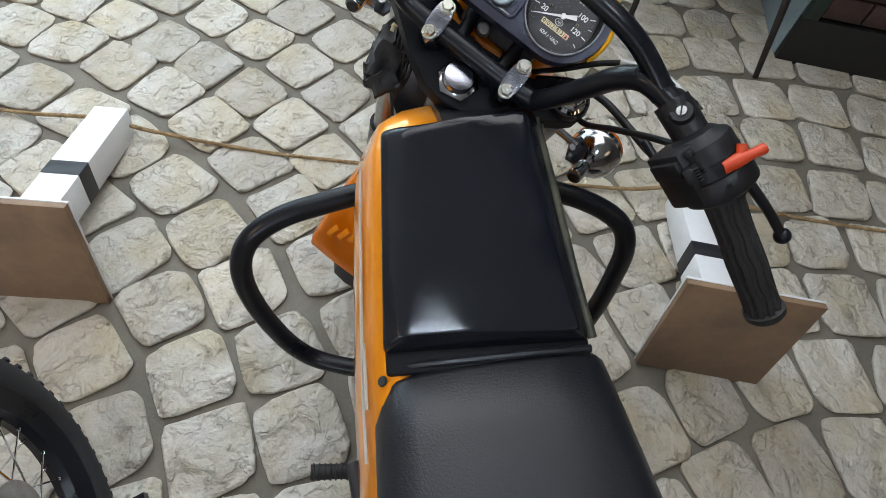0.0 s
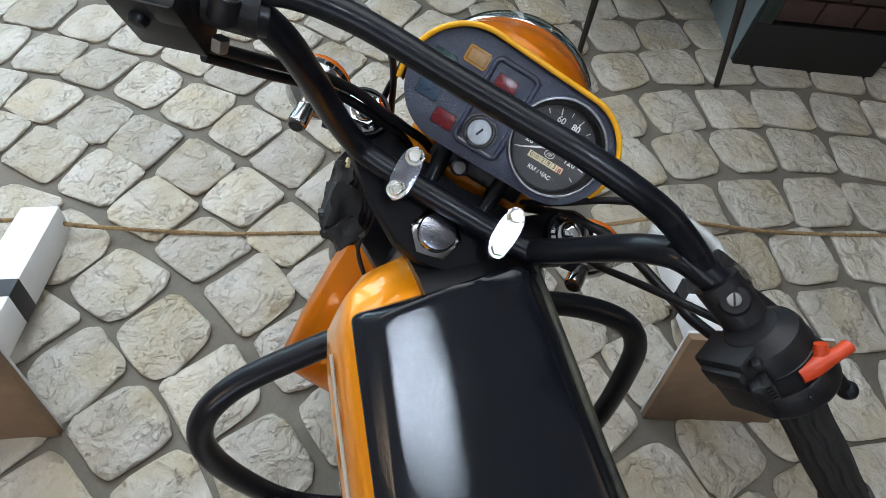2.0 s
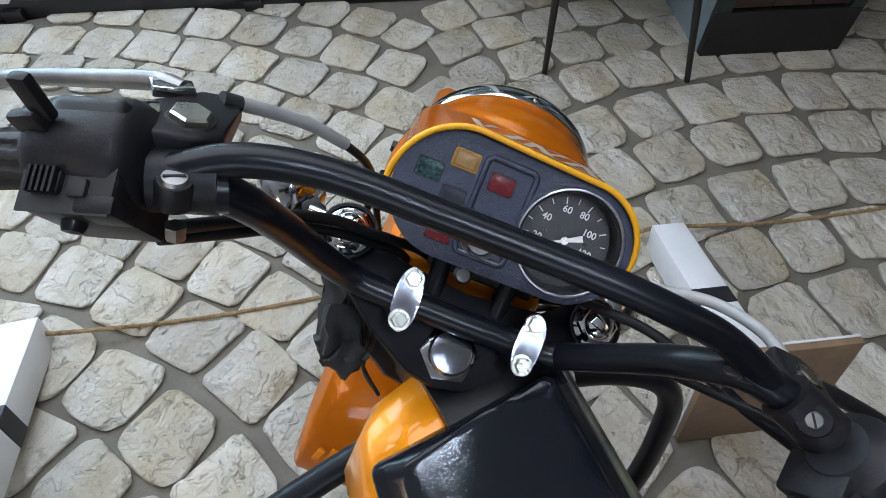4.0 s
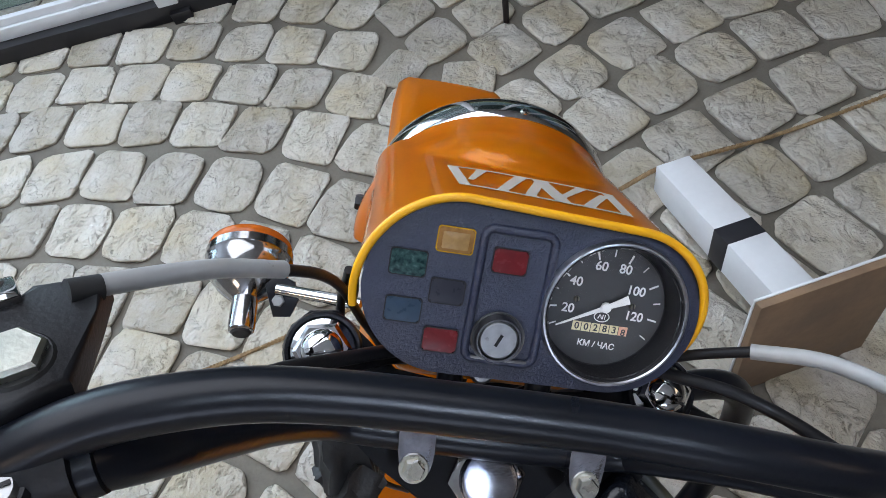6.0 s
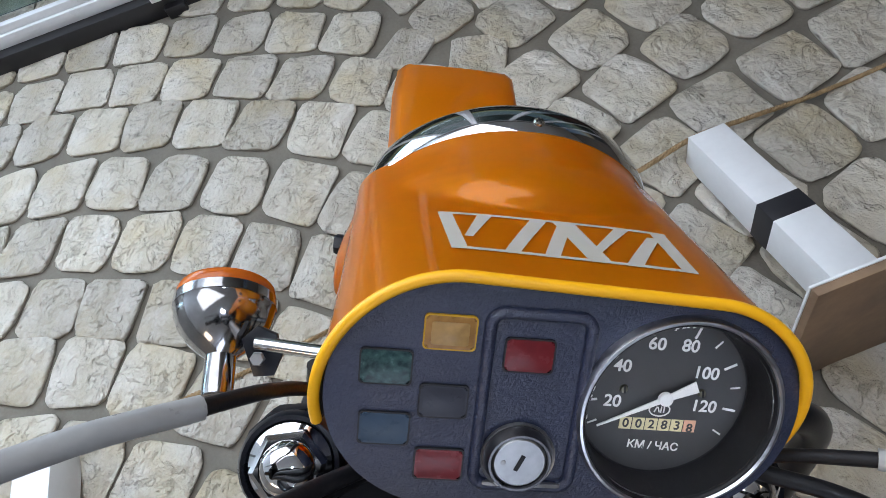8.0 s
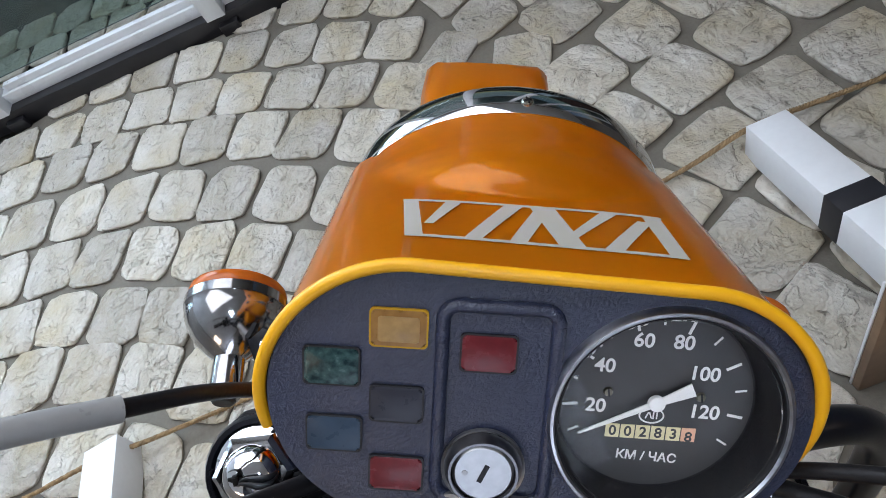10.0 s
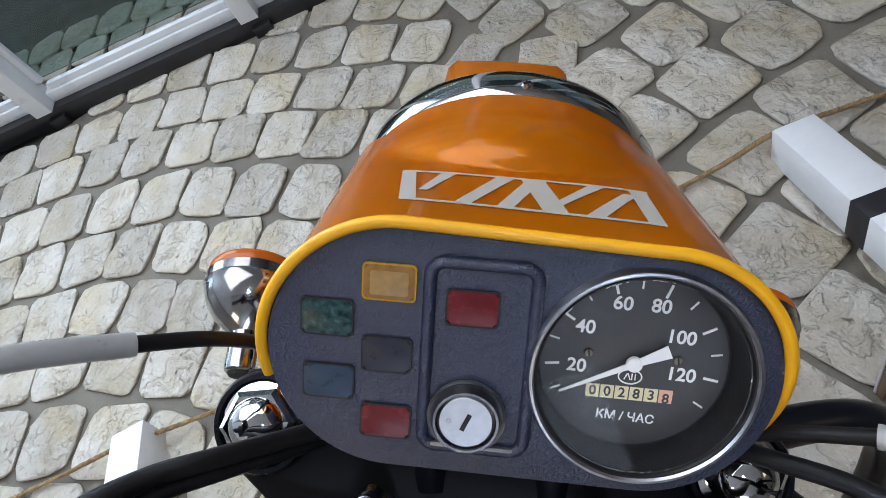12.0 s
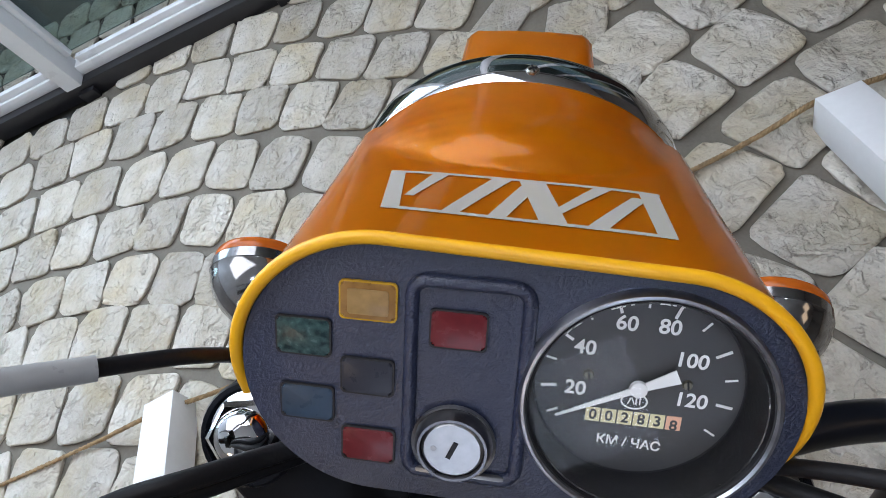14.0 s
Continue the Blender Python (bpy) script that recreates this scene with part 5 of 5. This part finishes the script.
for s in (-1, 1):
    bike("panel_stay", tube([(s * 0.03, 0.045, -0.02), (s * 0.032, 0.075, -0.012), (s * 0.034, 0.11, 0.0)], 0.009, STEER, 10), BLACKTUBE, dash)
bike("panel_bracket", box(0.10, 0.026, 0.012, STEER @ pose(0.005, 0.082, -0.012, 30, 0, 0), 0.003), BLACKPL, dash)
bike("bracket_bolt", lathe([(0, 0.006), (0.006, 0.005), (0.0085, 0.002), (0.0085, -0.004), (0, -0.004)], STEER @ pose(-0.012, 0.068, -0.004, 20, 0, 0), 20), STEELDIM, dash)

# decal on the hood: an outlined block of slanted bars, laid on the curved top
def on_hood(u, w):
    """A point on the hood: u from -1 to 1 across its flat top, w from the panel's edge to the lamp; with its normal."""
    def at(uu, ww):
        j = 17 + (uu + 1) / 2 * 13
        i, f = min(int(j), HOOD_N - 2), j - min(int(j), HOOD_N - 2)
        return hood_point(back[i].lerp(back[i + 1], f).lerp(ring[i].lerp(ring[i + 1], f), ww))
    p = at(u, w)
    nrm = (at(u + 0.02, w) - at(u - 0.02, w)).cross(at(u, w + 0.02) - at(u, w - 0.02)).normalized()
    return p + nrm * (0.00045 if nrm.z > 0 else -0.00045)


def decal_bar(a, b, wa, wb):
    """A bar from a to b (u, w) with the widths in u of its ends."""
    own = bmesh.new()
    rows = []
    for k in range(9):
        t = k / 8
        u, w, h = a[0] + (b[0] - a[0]) * t, a[1] + (b[1] - a[1]) * t, (wa + (wb - wa) * t) / 2
        rows.append([own.verts.new(on_hood(u + h * q, w)) for q in (-1, -0.33, 0.33, 1)])
    for r0, r1 in zip(rows, rows[1:]):
        for k in range(3):
            own.faces.new((r0[k], r0[k + 1], r1[k + 1], r1[k]))
    own.transform(STEER)
    return own


W0, W1 = 0.16, 0.43
for name, a, b, wa, wb in (("decal_end", (-0.985, W0), (-0.985, W1), 0.15, 0.13), ("decal_end", (0.985, W0), (0.93, W1), 0.15, 0.15), ("decal_slash", (-0.86, W0 + 0.09), (-0.62, W1), 0.07, 0.13), ("decal_slash", (-0.56, W0), (-0.14, W1), 0.13, 0.15),
                           ("decal_slash", (-0.22, W0), (0.10, W1), 0.13, 0.13), ("decal_slash", (0.20, W0), (0.06, W1), 0.20, 0.20), ("decal_slash", (0.16, W0 + 0.04), (0.62, W1), 0.08, 0.14), ("decal_slash", (0.48, W0), (0.86, W1 - 0.05), 0.15, 0.12)):
    bike(name, decal_bar(a, b, wa, wb), DECAL, hood, "pale grey slanted decal bar")
for w, th in ((W0 + 0.008, 0.016), (W1 - 0.008, 0.016)):
    own = bmesh.new()
    rows = [[own.verts.new(on_hood(-1.04 + 2.06 * k / 24, w + q * th / 2)) for q in (-1, 1)] for k in range(25)]
    for r0, r1 in zip(rows, rows[1:]):
        own.faces.new((r0[0], r0[1], r1[1], r1[0]))
    own.transform(STEER)
    bike("decal_line", own, DECAL, hood, "pale grey decal outline")

# turn signals on short stalks, drooping and splayed a little
for s in (-1, 1):
    T = STEER @ frame_of(((-0.2078, 0.078, -0.1874) if s < 0 else (0.2094, 0.0846, -0.201)), (s * 0.137, 0.898, -0.417)) @ Matrix.Diagonal((0.93, 0.93, 0.98, 1))
    sig = bike("turn_signal", lathe([(0, 0.0), (0.010, 0.0), (0.0128, 0.002), (0.0135, 0.006), (0.0135, 0.036), (0.020, 0.0405), (0.031, 0.050), (0.040, 0.062), (0.0445, 0.073), (0.0455, 0.080), (0.0465, 0.081), (0.0465, 0.090), (0.044, 0.091), (0, 0.091)], T, 40), CHROMEDARK, None, "chromed turn signal with amber lens")
    bike("signal_lens", lathe([(0.0442, 0.0905), (0.0452, 0.092), (0.0450, 0.0985), (0.0430, 0.1015), (0.034, 0.1035), (0.018, 0.1045), (0, 0.105)], T, 40), AMBER, sig, "amber ribbed lens")
    bike("signal_plug", lathe([(0, -0.002), (0.0085, -0.002), (0.011, 0.001), (0, 0.001)], T, 24), RUBBER, sig)
    bike("signal_bracket", prism([(0.0, -0.03), (0.016, -0.028), (0.022, -0.01), (0.016, 0.006), (0.0, 0.012), (-0.012, 0.0)], 0.006, STEER @ pose(s * 0.182, 0.126, -0.186, 10, 0, 0), 0.001), BLACKTUBE, sig)
    bike("bracket_bolt", hexbolt(0.006, 0.004, STEER @ pose(s * 0.178, 0.112, -0.182, 10, 0, 0)), STEELDIM, sig)
    bike("signal_stalk", tube([(s * 0.10, 0.118, -0.172), (s * 0.182, 0.124, -0.190)], 0.0062, STEER, 14, round_run=False), CHROME, sig)

# cables: grey plastic sleeves at the levers, black sheaths below
def cable(name, pts, r, material, label=""):
    return bike(name, tube(pts, r, STEER, 10, 8), material, None, label)


cable("cable_sleeve", [(-0.205, 0.077, 0.143), (-0.197, 0.083, 0.136), (-0.165, 0.098, 0.110), (-0.138, 0.106, 0.082)], 0.0047, SLEEVE, "grey plastic cable sleeve")
cable("control_cable", [(-0.140, 0.1055, 0.084), (-0.122, 0.110, 0.052), (-0.110, 0.108, 0.010), (-0.098, 0.098, -0.06), (-0.07, 0.07, -0.16), (-0.04, 0.0, -0.30)], 0.0034, BLACKPL)
cable("cable_sleeve", [(0.208, 0.060, 0.122), (0.192, 0.080, 0.110), (0.165, 0.095, 0.088), (0.135, 0.098, 0.064)], 0.0047, SLEEVE, "grey plastic cable sleeve")
cable("control_cable", [(0.137, 0.098, 0.066), (0.115, 0.094, 0.040), (0.09, 0.086, 0.005), (0.05, 0.08, -0.06), (0.02, 0.07, -0.16)], 0.0034, BLACKPL)
cable("control_cable", [(0.222, 0.030, 0.068), (0.205, 0.045, 0.050), (0.18, 0.062, 0.034), (0.15, 0.074, 0.024), (0.12, 0.080, 0.010), (0.10, 0.084, -0.01), (0.05, 0.08, -0.07), (0.01, 0.07, -0.14)], 0.0046, BLACKPL)
cable("control_cable", [(0.215, 0.016, 0.130), (0.195, 0.026, 0.095), (0.172, 0.040, 0.045), (0.150, 0.056, -0.010), (0.125, 0.078, -0.045), (0.09, 0.085, -0.08), (0.05, 0.06, -0.15)], 0.0036, BLACKPL)
cable("wiring_loom", [(-0.205, -0.006, 0.136), (-0.178, 0.022, 0.098), (-0.155, 0.043, 0.072), (-0.138, 0.0535, 0.056), (-0.12, 0.060, 0.044), (-0.10, 0.066, 0.021), (-0.08, 0.072, 0.004), (-0.04, 0.08, -0.04), (0.0, 0.06, -0.14)], 0.0046, BLACKPL)
cable("wiring_loom", [(-0.208, -0.012, 0.130), (-0.180, 0.014, 0.092), (-0.156, 0.035, 0.066), (-0.137, 0.0465, 0.049), (-0.118, 0.054, 0.034), (-0.098, 0.061, 0.012), (-0.07, 0.07, -0.02), (-0.04, 0.07, -0.09)], 0.0043, BLACKPL)
cable("control_cable", [(-0.108, 0.12, 0.02), (-0.112, 0.10, -0.03), (-0.105, 0.06, -0.09), (-0.09, 0.0, -0.18)], 0.0032, BLACKPL)
cable("speedometer_cable", [(0.04, 0.12, -0.02), (0.06, 0.10, -0.07), (0.09, 0.09, -0.18), (0.11, 0.09, -0.45)], 0.0042, BLACKPL)

# crumpled rubber boots and plugs over the wire joints beside the steering head
def boot(c, size, turn, seed):
    own = bmesh.new()
    bmesh.ops.create_cube(own, size=1)
    bmesh.ops.subdivide_edges(own, edges=own.edges[:], cuts=4, use_grid_fill=True)
    for v in own.verts:
        d = noise.noise_vector(v.co * 2.6 + Vector((seed, seed * 2, 0)))
        v.co = Vector((v.co.x * size[0], v.co.y * size[1], v.co.z * size[2])) + d * 0.22 * min(size)
        v.co += noise.noise_vector(v.co * 120 + Vector((0, 0, seed))) * 0.0025
    own.transform(STEER @ Matrix.Translation(c) @ pose(0, 0, 0, *turn))
    return bike("wire_boot", own, RUBBER)


boot((-0.096, -0.006, -0.088), (0.034, 0.046, 0.022), (10, 20, 20), 1.3)
boot((-0.080, -0.030, -0.084), (0.024, 0.030, 0.020), (-10, 10, -25), 2.1)
boot((-0.112, 0.022, -0.094), (0.022, 0.040, 0.020), (5, -15, 10), 3.7)
boot((-0.116, 0.052, -0.100), (0.020, 0.034, 0.018), (0, 10, -8), 0.6)
boot((-0.100, -0.026, -0.094), (0.018, 0.030, 0.014), (30, 0, 40), 4.4)
for q in ((-0.114, 0.040, -0.086), (-0.118, 0.066, -0.092)):
    bike("plug", box(0.008, 0.012, 0.007, STEER @ Matrix.Translation(q) @ pose(0, 0, 0, 0, 20, 15), 0.001), ODO)
for a in range(5):
    cable("wire", [(-0.105 + 0.008 * a, 0.045 - 0.004 * a, -0.07), (-0.085 + 0.006 * a, 0.0, -0.10 + 0.004 * a), (-0.06, -0.03, -0.13), (-0.03, -0.05, -0.2)], 0.0022, BLACKPL)
cable("bracket", [(0.115, 0.023, -0.02), (0.105, 0.015, -0.028)], 0.007, ZINC)

# ---- paving ----
floor = tagged(part("floor", box(10.2, 7.2, 0.05, pose(0.5, -0.4, -0.0305)), MORTAR), "floor of pale cast stones set in rings with grey mortar", "floor", kind="structure")
GLAZE_IN = GLAZE.inverted()


def stone_mesh(k, size=1.0):
    """One worn cast stone, about one unit of pitch across, with a chipped rim; z = 0 is its bed."""
    rnd = random.Random(k * 7 + 3)
    n = 44
    ph = [rnd.uniform(0, 6.28) for _ in range(4)]
    power = rnd.uniform(3.6, 7.0)
    skew = [rnd.uniform(-0.085, 0.085) for _ in range(4)]
    rings = []
    for depth, z in ((5, -0.004), (0, 0.0118), (1, 0.0152), (2, 0.0176), (3, 0.0179), (4, 0.0181)):
        ring = []
        for i in range(n):
            a = 2 * math.pi * i / n
            c, s = math.cos(a), math.sin(a)
            rr = 1 + 0.016 * math.sin(2 * a + ph[0]) + 0.018 * math.sin(5 * a + ph[1]) + 0.012 * math.sin(9 * a + ph[2])
            x, y = (math.copysign(abs(q) ** (2 / power), q) * rr * 0.0995 for q in (c, s))
            x, y = x + skew[0] * y + skew[2] * x * y * 8, y + skew[1] * x + skew[3] * x * y * 8
            # where flakes have broken off, the rim steps in and down
            flake = max(0.0, noise.noise(Vector((c * 2.1, s * 2.1, k * 5.3))) - 0.05) + 0.5 * max(0.0, noise.noise(Vector((c * 6.0, s * 6.0, k * 2.7 + 9))))
            ragged = 0.0016 * noise.noise(Vector((c * 14, s * 14, k * 1.9)))
            inset = (0.0, 0.0012 + 0.004 * flake + ragged, 0.0035 + 0.020 * flake + ragged * 1.5, 0.0060 + 0.024 * flake, 0.060, 0.006)[depth]
            drop = (0.0, 0.0060, 0.0022, 0.0, 0.0, 0.0)[depth] * min(1, flake * 2.5)
            f = 1 - inset / 0.094
            ring.append((x * f, y * f, z - drop + (0.0011 * noise.noise(Vector((x * 45, y * 45, k * 3.1))) if 0 < depth < 5 else 0)))
        rings.append(ring)
    bm = loft(rings, True, False)
    bm.verts.ensure_lookup_table()
    top = bm.verts[-n:]
    c = bm.verts.new((0, 0, 0.0181))
    for i in range(n):
        bm.faces.new((top[i], top[(i + 1) % n], c))
    bmesh.ops.recalc_face_normals(bm, faces=bm.faces)
    me = bpy.data.meshes.new("stone")
    for f in bm.faces:
        f.smooth = True
    bm.to_mesh(me)
    bm.free()
    me.materials.append(STONE)
    return me


STONES = [stone_mesh(k) for k in range(14)]
# rings about two centres: radius, first angle, step (degrees)
WEST, EAST = (-2.1, -0.1), (1.3, -1.0)
WEST_RINGS = [(0.12, 0, 120), (0.33, 10, 36), (0.55, 0, 22.5), (0.77, 5, 16.36), (0.99, 8, 12.85), (1.22, 15, 10.2), (1.44, 20, 8.7), (1.655, 19.6, 7.9), (1.868, 15.7, 6.6), (2.083, 14.6, 6.2), (2.318, 26.3, 5.55), (2.515, 38.8, 4.83), (2.735, 38.9, 4.45), (2.96, 43.2, 4.3),
              (3.205, 43.2, 3.92), (3.42, 42.0, 3.75), (3.645, 40.2, 3.5), (3.87, 41.0, 3.3), (4.09, 40, 3.1), (4.31, 40, 2.95)]
EAST_RINGS = [(0.12, 0, 120), (0.34, 10, 36), (0.56, 0, 22.5), (0.78, 80, 16), (1.0, 84, 12.6), (1.24, 86.7, 9.6), (1.455, 85.6, 8.4), (1.70, 81.0, 7.5), (1.925, 81.6, 6.6), (2.15, 83.6, 6.2), (2.393, 81.9, 5.55), (2.622, 81.3, 5.05),
              (2.868, 84.1, 4.75), (3.09, 83.5, 4.3), (3.31, 84, 4.0), (3.53, 83, 3.8), (3.76, 84, 3.5)]
rnd = random.Random(5)
near, far, placed = [], [], []
for (cx, cy), rings, side in ((WEST, WEST_RINGS, -1), (EAST, EAST_RINGS, 1)):
    for ri, (r, a0, step) in enumerate(rings):
        dr = (rings[ri + 1][0] - rings[ri - 1][0]) / 2 if 0 < ri < len(rings) - 1 else 0.22
        for k in range(-int(120 // step), int(360 // step) - int(120 // step)):
            a = radians(a0 + k * step)
            x, y = cx + r * math.cos(a), cy + r * math.sin(a)
            edge = 0.64 + 0.12 * (y - 2.0)
            if (x - edge) * side < -0.11 or not (-4.2 < x < 5.2 and -3.7 < y < 4.2):
                continue
            g = GLAZE_IN @ Vector((x, y, 0))
            if 0.05 < g.y < 0.22 or g.y > 1.6:
                continue
            if any((x - p[0]) ** 2 + (y - p[1]) ** 2 < 0.03 for p in placed if p[2] != side):
                continue
            placed.append((x, y, side))
            m = pose(x + rnd.uniform(-0.006, 0.006), y + rnd.uniform(-0.006, 0.006), -0.008 + rnd.uniform(-0.0015, 0.001), rnd.uniform(-0.5, 0.5), rnd.uniform(-0.5, 0.5), math.degrees(a) + rnd.uniform(-3, 3) + 180 * rnd.randint(0, 1))
            sx, sy = dr / 0.215 * rnd.uniform(0.98, 1.03), r * radians(step) / 0.212 * rnd.uniform(0.98, 1.02)
            (near if g.y < 0 and -1.35 < x < 2.35 and 0.15 < y < 3.3 else far).append((m, sx, sy))
# the seam between the two fields is closed with smaller stones
spots = np.array([(0.64 + 0.12 * (y - 2.0) + dx, y) for y in np.arange(0.1, 3.4, 0.035) for dx in np.arange(-0.42, 0.43, 0.035)])
gap = np.min([np.hypot(spots[:, 0] - p[0], spots[:, 1] - p[1]) for p in placed], axis=0)
while True:
    best = int(np.argmax(gap))
    room, x, y = float(gap[best]), float(spots[best, 0]), float(spots[best, 1])
    if room < 0.158:
        break
    gap = np.minimum(gap, np.hypot(spots[:, 0] - x, spots[:, 1] - y))
    if (GLAZE_IN @ Vector((x, y, 0))).y > -0.06:
        continue
    k = min(1.0, (room - 0.092) / 0.1)
    near.insert(0, (pose(x, y, -0.0085, 0, 0, 30 + rnd.uniform(-25, 25)), k * rnd.uniform(0.95, 1.15), k * rnd.uniform(0.9, 1.05)))
for i, (m, sx, sy) in enumerate(near[:300]):
    ob = new("stone", STONES[(i * 5 + i // 7) % len(STONES)])
    ob.parent = floor
    ob.matrix_local = m @ Matrix.Diagonal((sx, sy, 1, 1))
verts, faces = [], []
for i, (m, sx, sy) in enumerate(near[300:] + far):
    me = STONES[i % len(STONES)]
    base = len(verts)
    mm = m @ Matrix.Diagonal((sx, sy, 1, 1))
    verts += [mm @ v.co for v in me.vertices]
    faces += [[base + j for j in f.vertices] for f in me.polygons]
rest = bpy.data.meshes.new("outer_stones")
rest.from_pydata(verts, [], faces)
rest.shade_smooth()
rest.materials.append(STONE_FAR)
outer = tagged(new("outer_stones", rest), kind="stuff")
outer.parent = floor
